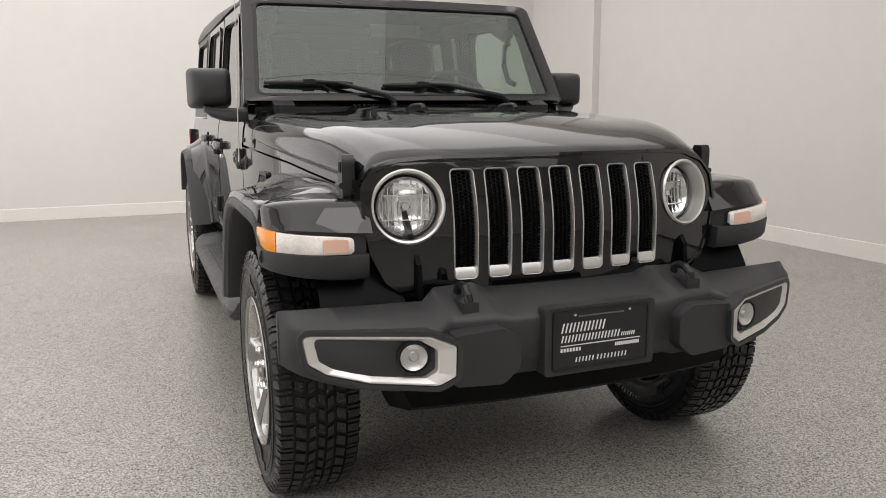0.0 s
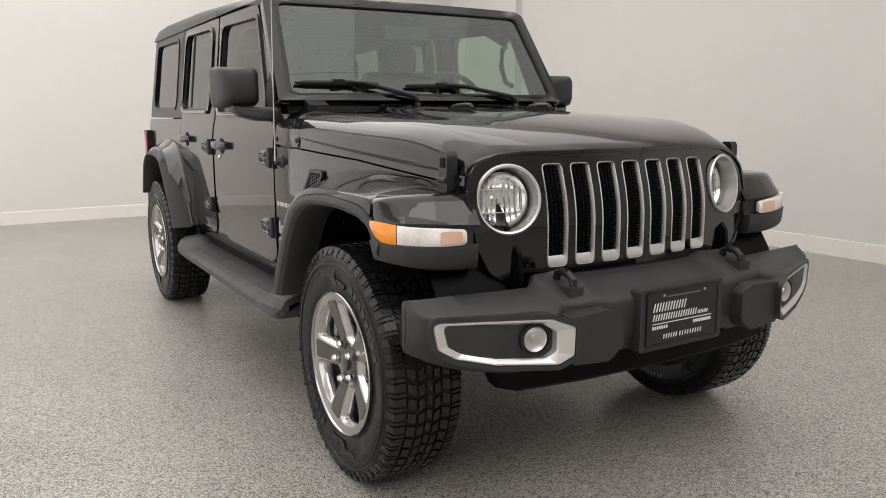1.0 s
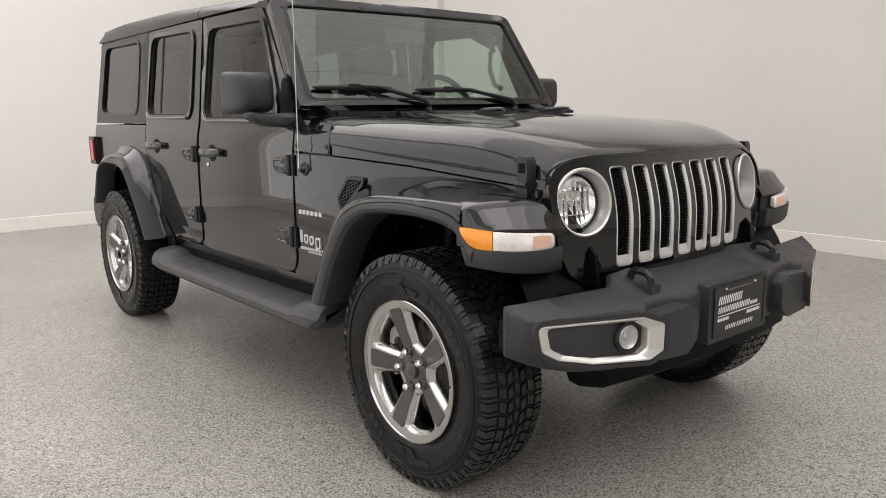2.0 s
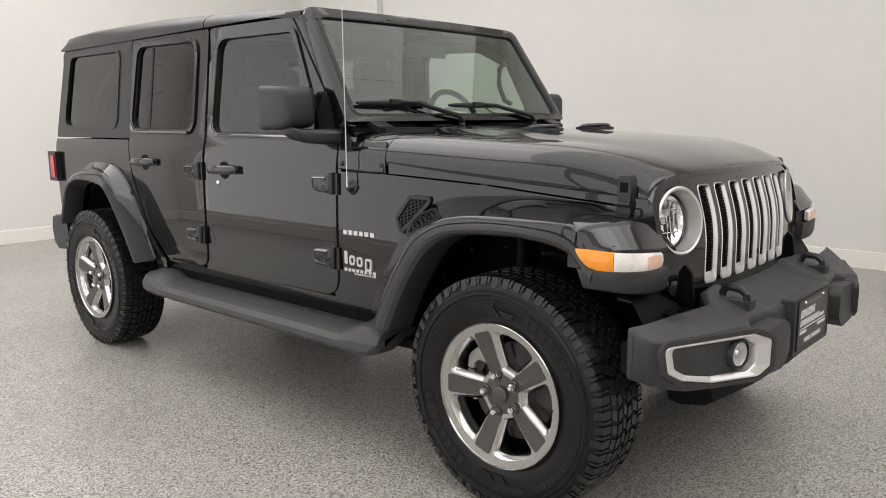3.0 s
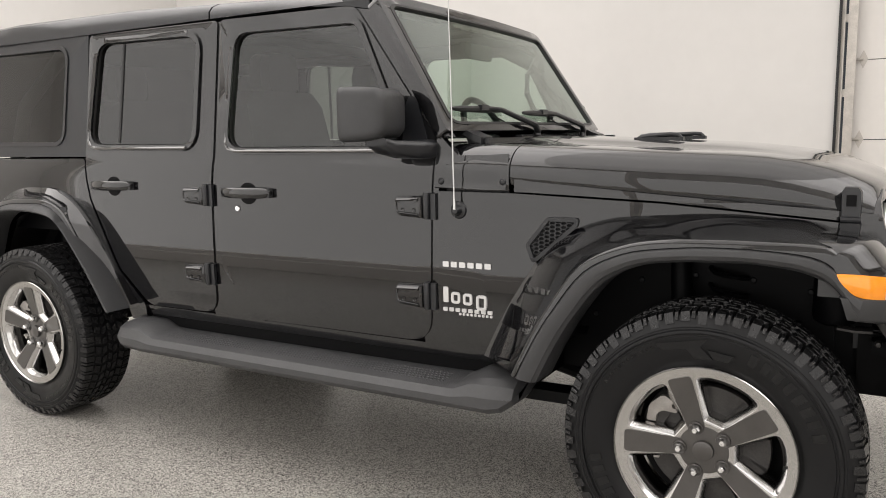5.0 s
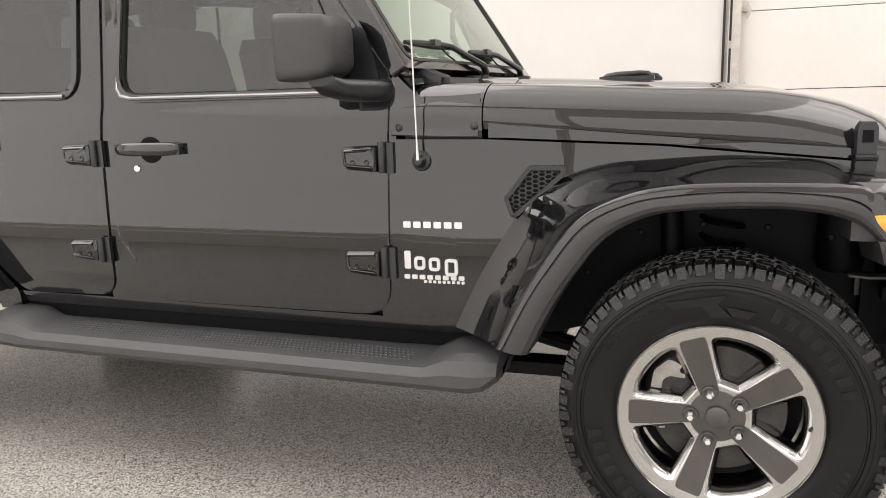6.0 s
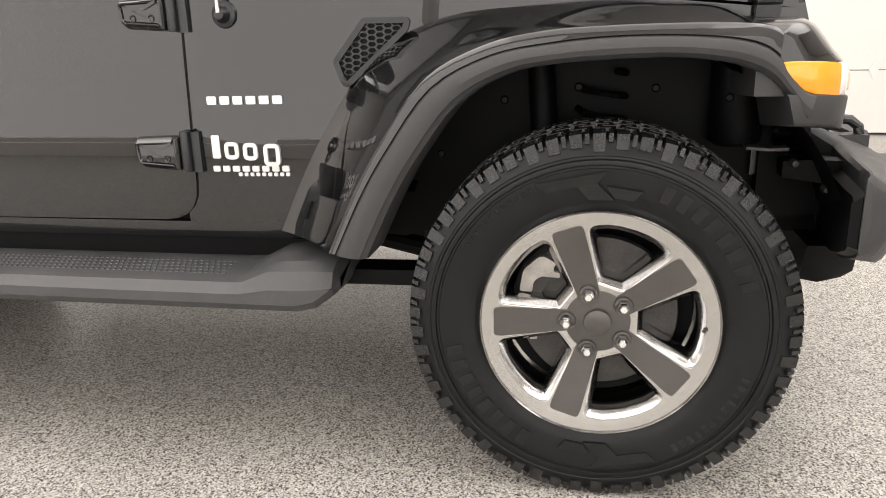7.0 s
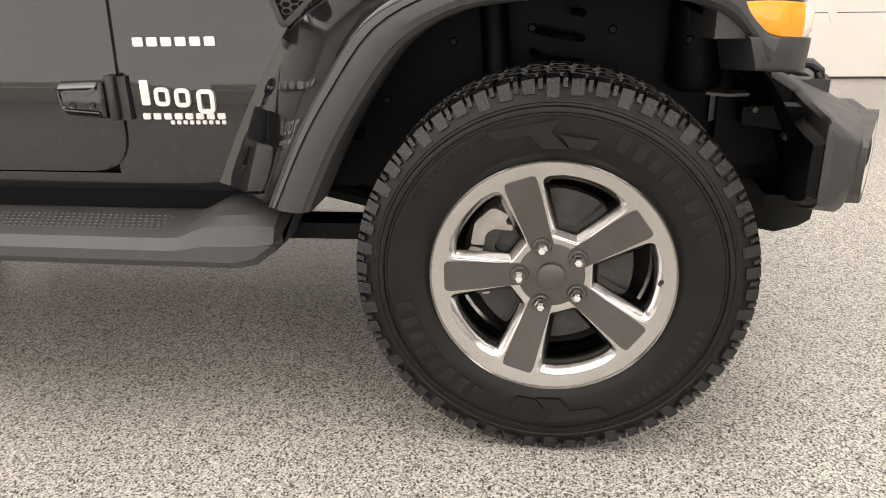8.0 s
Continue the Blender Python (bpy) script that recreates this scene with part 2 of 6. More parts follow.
def spin(profile, n=48, a0=0.0, a1=math.tau, axis="x"):
    """Revolves (radius, along) points round an axis."""
    full = abs(a1 - a0 - math.tau) < 1e-6
    bm = bmesh.new()
    rows = []
    for k in range(n if full else n + 1):
        a = a0 + (a1 - a0) * k / n
        c, s = math.cos(a), math.sin(a)
        rows.append([bm.verts.new({"x": (d, r * c, r * s), "y": (r * c, d, r * s), "z": (r * c, r * s, d)}[axis]) for r, d in profile])
    for k in range(n):
        a, b = rows[k], rows[(k + 1) % len(rows)]
        for i in range(len(profile) - 1):
            bm.faces.new((a[i], a[i + 1], b[i + 1], b[i]))
    bmesh.ops.remove_doubles(bm, verts=bm.verts, dist=1e-6)
    return bm


def tube(points, radius, n=8):
    """A round bar along a polyline; radius is one number or one per point."""
    pts = [Vector(p) for p in points]
    secs, up = [], Vector((0.13, 0.21, 0.97))
    for i, p in enumerate(pts):
        d = (pts[min(i + 1, len(pts) - 1)] - pts[max(i - 1, 0)]).normalized()
        u = d.cross(up).normalized()
        w = d.cross(u)
        r = radius[i] if hasattr(radius, "__len__") else radius
        secs.append([tuple(p + r * (math.cos(k * math.tau / n) * u + math.sin(k * math.tau / n) * w)) for k in range(n)])
    return loft(secs)


def merge(bm, other, m=None):
    """Adds a copy of another bmesh, moved by m, and frees it."""
    me = bpy.data.meshes.new("scratch")
    other.to_mesh(me)
    other.free()
    if m is not None:
        me.transform(m)
    bm.from_mesh(me)
    bpy.data.meshes.remove(me)
    return bm


def lerp(table, v):
    """Piecewise linear look-up in rows of (key, value)."""
    for (a, p), (b, q) in zip(table, table[1:]):
        if v <= b or b == table[-1][0]:
            f = min(max((v - a) / (b - a), 0.0), 1.0)
            f = f if a != b else 0
            return p + (q - p) * f


# ---- room ----
X_W, X_E, Y_S, Y_N, H = -3.72, 4.36, -8.5, 7.63, 4.2
T = 0.16


def structure(name, bm, mat, label, category):
    return tagged(part(name, bm, mat), label, category, kind="structure")


structure("floor", box(bmesh.new(), X_W - T, X_E + 0.6, Y_S - T, Y_N + T, -0.12, 0.0), FLOOR, "grey speckled flake epoxy floor with a soft sheen", "floor")
structure("ceiling", box(bmesh.new(), X_W - T, X_E + 0.6, Y_S - T, Y_N + T, H, H + 0.15), CEIL, "plain white painted ceiling", "ceiling")
structure("wall_north", box(bmesh.new(), X_W, X_E, Y_N, Y_N + T, 0, H), WALL, "plain off-white painted wall behind the car", "wall")
structure("wall_south", box(bmesh.new(), X_W, X_E, Y_S - T, Y_S, 0, H), WALL, "plain off-white painted wall", "wall")
# unseen window openings added to the west wall for fill light: (from, to, sill, head)
ADDED_WINDOWS = ((-3.4, 0.28, 0.152, 2.35), (0.32, 7.2, 0.152, 3.7))
west = box(bmesh.new(), X_W - T, X_W, Y_S - T, ADDED_WINDOWS[0][0], 0, H)
box(west, X_W - T, X_W, ADDED_WINDOWS[0][1], ADDED_WINDOWS[1][0], 0, H)
box(west, X_W - T, X_W, ADDED_WINDOWS[1][1], Y_N + T, 0, H)
for a, b, sill, head in ADDED_WINDOWS:
    box(west, X_W - T, X_W, a, b, head, H)
    box(west, X_W - T, X_W, a, b, 0, sill)
structure("wall_west", west, WALL, "plain off-white painted wall with a wide shop window", "wall")
DOOR_Y, DOOR_H = -0.03, 3.1
east = box(bmesh.new(), X_E, X_E + T, DOOR_Y, Y_N + T, 0, H)
box(east, X_E, X_E + T, -4.2, DOOR_Y, DOOR_H, H)
box(east, X_E, X_E + T, Y_S - T, -4.2, 0, H)
structure("wall_east", east, WALL, "off-white painted wall with an overhead door opening", "wall")
structure("pilaster", block(X_E - 0.10, X_E - 0.001, 6.04, Y_N - 0.002, 0, H, 0.004), WALL, "off-white boxed-in column in the room corner", "pilaster")


def baseboard(name, pts, axis, a, b):
    structure(name, prism(pts, axis, a, b, 0.003), BASE, "low off-white rubber cove baseboard", "baseboard")


baseboard("baseboard_north", [(Y_N - 0.012, 0.001), (Y_N - 0.001, 0.001), (Y_N - 0.001, 0.15), (Y_N - 0.012, 0.145)], "x", X_W, X_E - 0.11)
baseboard("baseboard_east", [(X_E - 0.012, 0.001), (X_E - 0.001, 0.001), (X_E - 0.001, 0.15), (X_E - 0.012, 0.145)], "y", DOOR_Y, 6.03)
baseboard("baseboard_west", [(X_W + 0.012, 0.001), (X_W + 0.001, 0.001), (X_W + 0.001, 0.15), (X_W + 0.012, 0.145)], "y", Y_S + 0.014, Y_N - 0.014)
baseboard("baseboard_south", [(Y_S + 0.012, 0.001), (Y_S + 0.001, 0.001), (Y_S + 0.001, 0.15), (Y_S + 0.012, 0.145)], "x", X_W + 0.013, X_E)

# the added windows' frames and panes, with fill lamps that brighten the car's flank
FILL_LEVEL = 5.4
for k, (a, b, lo, hi) in enumerate(ADDED_WINDOWS):
    window = structure(f"window_{k + 1}", block(X_W - 0.06, X_W - 0.004, a + 0.002, b - 0.002, lo + 0.001, lo + 0.04, 0.004), BASE, "wide white-framed shop window with daylight behind", "window")
    for y in (a, b - 0.04):
        part("window_frame", block(X_W - 0.06, X_W + 0.004, y + 0.002, y + 0.038, lo + 0.042, hi - 0.002, 0.004), BASE, window)
    window_pane = part("pane", box(bmesh.new(), X_W - 0.04, X_W - 0.034, a + 0.04, b - 0.04, lo + 0.04, hi - 0.002), LENS, window)
    window_pane.visible_shadow = False
    fill_area = bpy.data.lights.new("window_daylight", "AREA")
    fill_area.shape, fill_area.size, fill_area.size_y = "RECTANGLE", hi - lo, b - a
    fill_area.energy, fill_area.color = FILL_LEVEL * (hi - lo) * (b - a), (1.0, 0.945, 0.89)
    fill_lamp = new("window_daylight", fill_area)
    fill_lamp.matrix_basis = Matrix.Translation((X_W - 0.12, (a + b) / 2, (lo + hi) / 2)) @ Matrix.Rotation(-math.pi / 2, 4, "Y")

# overhead door: panels, their hinges and rollers, and the steel track
odoor = tagged(new("overhead_door"), "closed white sectional overhead door with steel hinges and rollers", "overhead door")
odoor.location = (X_E + 0.03, -2.1, 0)
for k in range(5):
    z0, z1 = 0.02 if k == 0 else k * 0.65 - 0.13, k * 0.65 + 0.513
    part("door_panel", block(0, 0.045, -2.1, 1.96, z0, z1, 0.006), DOORP, odoor)
for k in range(1, 5):
    z = k * 0.65 - 0.13
    for y in (1.90, -0.07, -2.0):
        hinge = prism([(y - 0.035, z), (y, z - 0.075), (y + 0.035, z), (y, z + 0.075)], "x", -0.006, 0.0, 0.001)
        part("hinge_leaf", hinge, DOORP if y < 1.5 else GALV, odoor)
    roller = part("roller", spin([(0, 0), (0.011, 0), (0.011, 0.12), (0, 0.12)], 12, axis="y"), GALV, odoor, "", loc=(-0.02, 1.90, z))
track = tagged(new("door_track"), "galvanised steel door track with jamb angle on the wall", "door track")
track.location = (X_E, DOOR_Y, 0)
part("track_channel", prism([(-0.075, -0.12), (-0.02, -0.12), (-0.02, -0.112), (-0.067, -0.112), (-0.067, -0.058), (-0.02, -0.058), (-0.02, -0.05), (-0.075, -0.05)], "z", 0.01, DOOR_H, 0.001), GALV, track)
part("jamb_angle", prism([(-0.085, -0.03), (-0.001, -0.03), (-0.001, 0.0), (-0.009, 0.0), (-0.009, -0.022), (-0.085, -0.022)], "z", 0.01, DOOR_H, 0.001), GALV, track)
part("weather_strip", block(-0.03, -0.002, 0.002, 0.022, 0.01, DOOR_H, 0.004), SEAL, track, "black rubber weather strip")
for z in (0.35, 0.95, 1.55, 2.15, 2.75):
    part("track_bracket", block(-0.066, -0.001, -0.05, -0.03, z - 0.03, z + 0.03, 0.002), GALV, track)

# luminous ceiling: a suspended grid of thin white bars with a lit diffuser in every bay
lamp = tagged(new("luminous_ceiling"), "suspended luminous ceiling of lit diffusers in a thin bar grid", "ceiling light")
lamp.location = (0.0, 0.5, H)
bays_x, bays_y, cell = 5, 9, 1.45
x0, y0 = -3.6, -bays_y * cell / 2
tiles = {k: mesh_only("diffuser", box(bmesh.new(), 0.003, cell - 0.003, 0.003, cell - 0.003, -0.03, -0.02), m) for k, m in LAMPS.items()}
for i in range(bays_x):
    for j in range(bays_y):
        link("diffuser", tiles[round(ROWS[j] * COLUMNS[i], 3)], lamp, "", (x0 + i * cell, y0 + j * cell, 0))
for i in range(bays_x + 1):
    part("grid_bar", box(bmesh.new(), x0 + i * cell - 0.0025, x0 + i * cell + 0.0025, y0 - 0.0025, y0 + bays_y * cell + 0.0025, -0.031, 0.0), CEIL, lamp)
for j in range(bays_y + 1):
    for i in range(bays_x):
        part("grid_bar", box(bmesh.new(), x0 + i * cell + 0.0025, x0 + (i + 1) * cell - 0.0025, y0 + j * cell - 0.0025, y0 + j * cell + 0.0025, -0.031, 0.0), CEIL, lamp)

# ---- the car: front axle at y = 0, nose towards -y ----
car = tagged(new("off_road_car"), "glossy black four-door off-road car parked on the epoxy floor", "car")
WHEELBASE, TRACK, AXLE = 3.008, 0.745, 0.397


def half_width(y):
    """Half the body's width at the fender line, front to back."""
    return 0.765 if y > 0.88 else 0.765 - 0.14 * ((0.88 - y) / 1.21) ** 1.7


SIDE = ((0.40, 0.738), (0.50, 0.748), (0.60, 0.7595), (0.75, 0.7655), (0.95, 0.767), (1.10, 0.765), (1.16, 0.758), (1.20, 0.748), (1.26, 0.742), (1.74, 0.694))


def side_x(z):
    return lerp(SIDE, z)


ZCUTS = [0.55, 0.6, 0.65, 0.7, 0.75, 0.82, 0.9, 1.0, 1.06, 1.1, 1.13, 1.16, 1.18, 1.2, 1.23, 1.26]


def side_panel(name, outline, s, mat=PAINT, holes=(), out=0.0, thick=0.03, parent=car, label="", bevel=0.004, front=False):
    """A body panel on one flank, from its (y, z) outline; s is the side, -1 the passenger's."""
    zs = [p[1] for p in outline]
    cuts = [z for z in ZCUTS if min(zs) + 0.004 < z < max(zs) - 0.004]
    ys = [y for y in (-0.2, -0.05, 0.1, 0.25, 0.4, 0.55, 0.7)] if front else []
    bm = sheet(outline, holes, ys, cuts)

    def w(y, z):
        return side_x(z) + (half_width(y) - 0.765 if front else 0.0)
    thicken(bm, lambda y, z: (s * (w(y, z) + out), y, z), lambda y, z: (s * (w(y, z) + out - thick), y, z))
    if bevel:
        es = [e for e in bm.edges if len(e.link_faces) == 2 and e.calc_face_angle(0) > radians(60)]
        bmesh.ops.bevel(bm, geom=es, offset=bevel, segments=2, affect="EDGES", profile=0.5, clamp_overlap=True)
    return part(name, bm, mat, parent, label, 40)


# outlines on the flank
FRONT_DOOR = fillet([(0.884, 1.262), (0.905, 0.575), (1.70, 0.572), (1.862, 0.78), (1.856, 1.72), (1.22, 1.712)], [0.02, 0.09, 0.05, 0.1, 0.02, 0.06])
FRONT_WIN = fillet([(1.02, 1.238), (1.80, 1.240), (1.765, 1.655), (1.215, 1.645)], [0.03, 0.06, 0.06, 0.04])
REAR_DOOR = fillet([(1.872, 1.72), (1.905, 0.578), (2.30, 0.572), (2.47, 0.72), (2.625, 1.02), (2.665, 1.20), (2.64, 1.725)], [0.02, 0.07, 0.1, 0.1, 0.05, 0.03, 0.03])
REAR_WIN = fillet([(2.005, 1.255), (2.62, 1.262), (2.565, 1.675), (1.985, 1.665)], 0.06)
QUARTER_WIN = fillet([(2.83, 1.268), (3.53, 1.275), (3.45, 1.685), (2.80, 1.68)], 0.06)


def grown(outline, d):
    """The outline pushed outwards by d, round its middle."""
    c = sum((Vector(p) for p in outline), Vector((0, 0))) / len(outline)
    n, out = len(outline), []
    for i in range(n):
        t = Vector(outline[(i + 1) % n]) - Vector(outline[i - 1])
        q = Vector((t.y, -t.x)).normalized() if t.length > 1e-7 else Vector((0, 0))
        if q.dot(Vector(outline[i]) - c) < 0:
            q = -q
        out.append(tuple(Vector(outline[i]) + q * d))
    return out


def ring(name, outline, s, width, mat, out, thick, parent, label="", bevel=0.002):
    side_panel(name, grown(outline, width), s, mat, (outline,), out, thick, parent, label, bevel)


def glass(name, outline, s, mat, depth, parent):
    bm = sheet(grown(outline, 0.004))
    for v in bm.verts:
        v.co = Vector((s * (side_x(v.co.y) - depth), v.co.x, v.co.y))
    ob = part(name, bm, mat, parent)
    ob.visible_shadow = False
    return ob


def build_flank(s):
    """Doors, their glass and hinges, the rear quarter and sill of one side."""
    body = side_panel("quarter_panel", fillet([(2.64, 1.02), (2.49, 0.72), (2.34, 0.575), (2.34, 0.5), (2.44, 0.5), (2.455, 0.56), (2.55, 0.71), (2.64, 0.82), (2.71, 0.90), (2.79, 0.95), (2.96, 0.98), (3.12, 0.97), (3.23, 0.92), (3.31, 0.80), (3.37, 0.68), (3.64, 0.68), (3.66, 1.195), (2.675, 1.195)], [0.05, 0.05, 0.05] + [0.0] * 12 + [0.03, 0.02, 0.02]), s, out=-0.002)
    side_panel("door_pillar", [(1.66, 0.566), (1.925, 0.566), (1.905, 1.715), (1.845, 1.715), (1.845, 0.82), (1.66, 0.60)], s, out=-0.006, thick=0.02, bevel=0.0)
    side_panel("hinge_pillar", [(0.865, 0.564), (0.935, 0.564), (0.925, 1.20), (0.865, 1.20)], s, out=-0.006, thick=0.02, bevel=0.0)
    side_panel("a_pillar", [(0.835, 1.262), (0.935, 1.262), (1.275, 1.735), (1.14, 1.735)], s, out=-0.007, thick=0.03, bevel=0.003)
    side_panel("rocker_panel", [(0.64, 0.528), (2.36, 0.528), (2.38, 0.568), (0.62, 0.568)], s, out=-0.010, thick=0.03, bevel=0.006)
    # the shadow below the body is put into the sill's near-black colour
    side_panel("sill", [(0.60, 0.46), (2.40, 0.46), (2.40, 0.562), (0.60, 0.562)], s, DARK, out=-0.045, thick=0.03)
    # hardtop side
    side_panel("hardtop_side", fillet([(2.655, 1.203), (3.655, 1.205), (3.55, 1.735), (2.65, 1.735)], [0.01, 0.02, 0.04, 0.01]), s, SATIN, (QUARTER_WIN,), -0.001, 0.03)
    ring("quarter_window_seal", QUARTER_WIN, s, 0.016, SATIN, 0.004, 0.02, car)
    glass("quarter_window", QUARTER_WIN, s, PRIV, 0.012, car)
    for name, outline, win, tint in (("front_door", FRONT_DOOR, FRONT_WIN, TINT), ("rear_door", REAR_DOOR, REAR_WIN, PRIV)):
        door = side_panel(name, outline, s, PAINT, (grown(win, 0.012),))
        ring("window_frame", grown(win, 0.008), s, 0.022, PAINT, 0.009, 0.022, door, "", 0.007)
        ring("window_seal", grown(win, 0.006), s, 0.007, SEAL, -0.002, 0.02, door)
        glass("window_glass", win, s, tint, 0.009, door)
        y0, y1 = (1.06, 1.78) if name == "front_door" else (2.03, 2.6)
        z = min(p[1] for p in win) - 0.020
        zc = [(y0, z), (y0 + 0.2, z), (y1 - 0.2, z + 0.002), (y1 - 0.02, z + 0.003), (y1 + 0.018, z + 0.012), (y1 + 0.034, z + 0.035), (y1 + 0.036, z + 0.07)]
        part("belt_trim", tube([(s * (side_x(h) + 0.009), y, h) for y, h in zc], [0.0075] * 5 + [0.006, 0.003], 10), TRIM, door)
    return body


for s in (-1, 1):
    build_flank(s)

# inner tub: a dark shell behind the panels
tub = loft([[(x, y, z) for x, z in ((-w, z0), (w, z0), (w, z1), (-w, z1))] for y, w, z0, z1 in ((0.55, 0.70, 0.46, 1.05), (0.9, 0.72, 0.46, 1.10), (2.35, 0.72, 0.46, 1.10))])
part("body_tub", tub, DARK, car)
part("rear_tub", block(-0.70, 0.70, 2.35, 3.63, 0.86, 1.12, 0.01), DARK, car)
part("tailgate", block(-0.745, 0.745, 3.60, 3.67, 0.62, 1.195, 0.02), PAINT, car)
part("hardtop_rear", prism(fillet([(-0.735, 1.205), (0.735, 1.205), (0.69, 1.73), (-0.69, 1.73)], 0.03), "y", 3.53, 3.58, 0.006), SATIN, car)


# roof: a crowned shell from the windscreen to the tail, in two panels
def roof_z(y):
    return lerp(((1.10, 1.745), (1.25, 1.772), (1.6, 1.802), (2.4, 1.838), (3.2, 1.848), (3.5, 1.838), (3.57, 1.80)), y)


def roof_panel(name, ys, mat):
    half = [(0.0, 0.0), (0.25, -0.002), (0.45, -0.007), (0.58, -0.014), (0.645, -0.024), (0.683, -0.042), (0.700, None), (0.702, None)]
    secs = []
    for y in ys:
        zt = roof_z(y)
        top = [(x, y, zt + d if d is not None else (1.728 if x > 0.701 else min(zt - 0.06, 1.728 + (zt - 1.728) * 0.3))) for x, d in half]
        line = [(-x, yy, z) for x, yy, z in reversed(top[1:])] + top
        secs.append(line + [(0.67, y, 1.728), (-0.67, y, 1.728)])
    return part(name, loft(secs), mat, car, "", 40)


roof_panel("front_roof_panel", [1.155, 1.25, 1.4, 1.6, 1.8, 1.905], SATIN)
roof_panel("rear_roof_panel", [1.913, 2.1, 2.4, 2.8, 3.2, 3.4, 3.5, 3.54, 3.57, 3.585], SATIN)

# windscreen frame, leaning back
WS_LO, WS_HI = (0.842, 1.272), (1.145, 1.742)


def ws(u, v, out=0.0):
    """A point on the windscreen's plane: u across, v from 0 at the cowl to 1 at the roof, with a slight bow."""
    y = WS_LO[0] + (WS_HI[0] - WS_LO[0]) * v
    z = WS_LO[1] + (WS_HI[1] - WS_LO[1]) * v
    bow = 0.035 * (1 - (u / 0.75) ** 2)
    return (u * (1 - 0.062 * v), y - bow - out * 0.84, z + out * 0.54)


frame_out = fillet([(-0.752, 0.0), (0.752, 0.0), (0.752, 1.0), (-0.752, 1.0)], [0.02, 0.02, 0.07, 0.07])
frame_in = fillet([(-0.702, 0.052), (0.702, 0.052), (0.696, 0.925), (-0.696, 0.925)], 0.06)
ucuts = [-0.6, -0.45, -0.3, -0.15, 0, 0.15, 0.3, 0.45, 0.6]
wf = thicken(sheet(frame_out, (frame_in,), ucuts), lambda u, v: ws(u, v, 0.012), lambda u, v: ws(u, v, -0.035))
es = [e for e in wf.edges if len(e.link_faces) == 2 and e.calc_face_angle(0) > radians(60)]
bmesh.ops.bevel(wf, geom=es, offset=0.014, segments=4, affect="EDGES", profile=0.5, clamp_overlap=True)
wframe = part("windscreen_frame", wf, PAINT, car, "", 40)
wseal = thicken(sheet(grown(frame_in, 0.006), (grown(frame_in, -0.012),), ucuts), lambda u, v: ws(u, v, 0.0135), lambda u, v: ws(u, v, -0.01))
part("windscreen_seal", wseal, SEAL, wframe)
wg = sheet(grown(frame_in, 0.002), (), ucuts)
for v in wg.verts:
    v.co = Vector(ws(v.co.x, v.co.y, 0.004))
wglass = part("windscreen", wg, WIND, wframe)
wglass.visible_shadow = False

# hood: crowned sections from the grille to the cowl
def hood_edge(y):
    return lerp(((-0.43, 1.030), (-0.25, 1.052), (0.167, 1.089), (0.626, 1.130), (0.9, 1.15)), y)


def hood_top(y):
    return lerp(((-0.43, 1.088), (-0.422, 1.102), (-0.41, 1.114), (-0.375, 1.132), (-0.30, 1.158), (-0.2, 1.180), (-0.1, 1.194), (0.0, 1.202), (0.17, 1.210), (0.375, 1.222), (0.587, 1.233), (0.9, 1.250)), y)


def hood_section(y, low=None):
    w, e, t = half_width(y) - 0.006, hood_edge(y) if low is None else low, hood_top(y)
    d = lerp(((-0.22, 0.0), (-0.1, 0.008), (0.1, 0.016), (0.9, 0.018)), y)
    half = [(0.0, t + d), (0.18, t + d - 0.001), (0.28, t + d - 0.004), (0.33, t + d * 0.6 - 0.003), (0.375, t - 0.003), (0.46, t - 0.002), (w - 0.12, t - 0.005)]
    drop = min(0.088, t - e - 0.016)
    half += [(w - 0.12 + 0.12 * math.sin(k * math.pi / 16), t - 0.005 - drop * (1 - math.cos(k * math.pi / 16))) for k in range(1, 9)] + [(w + 0.001, t - 0.005 - drop - 0.006), (w, e)]
    bow = 0.15 * min(max((-0.08 - y) / 0.3, 0.0), 1.0)
    return [(-x, y + bow * x * x, z) for x, z in reversed(half[1:])] + [(x, y + bow * x * x, z) for x, z in half]


def shell(rows, depth, mat, name):
    """An open skin with its rim turned in, so that it has thickness."""
    bm = loft(rows, False, False)
    rim = [e for e in bm.edges if len(e.link_faces) == 1]
    got = bmesh.ops.extrude_edge_only(bm, edges=rim)
    for v in got["geom"]:
        if isinstance(v, bmesh.types.BMVert):
            v.co.z -= depth
            v.co.x *= 0.99
    return part(name, bm, mat, car, "", 45)


hood = shell([hood_section(y) for y in (-0.425, -0.42, -0.408, -0.385, -0.35, -0.3, -0.2, -0.1, 0.0, 0.1, 0.2, 0.3, 0.4, 0.5, 0.58, 0.616)], 0.02, PAINT, "hood")
cowl = shell([hood_section(y, 1.098) for y in (0.62, 0.66, 0.70, 0.74)] + [[(x * 1.0, y + 0.10, z + (0.01 if abs(x) < 0.6 else 0)) for x, y, z in hood_section(0.74, 1.10)]], 0.02, PAINT, "cowl")

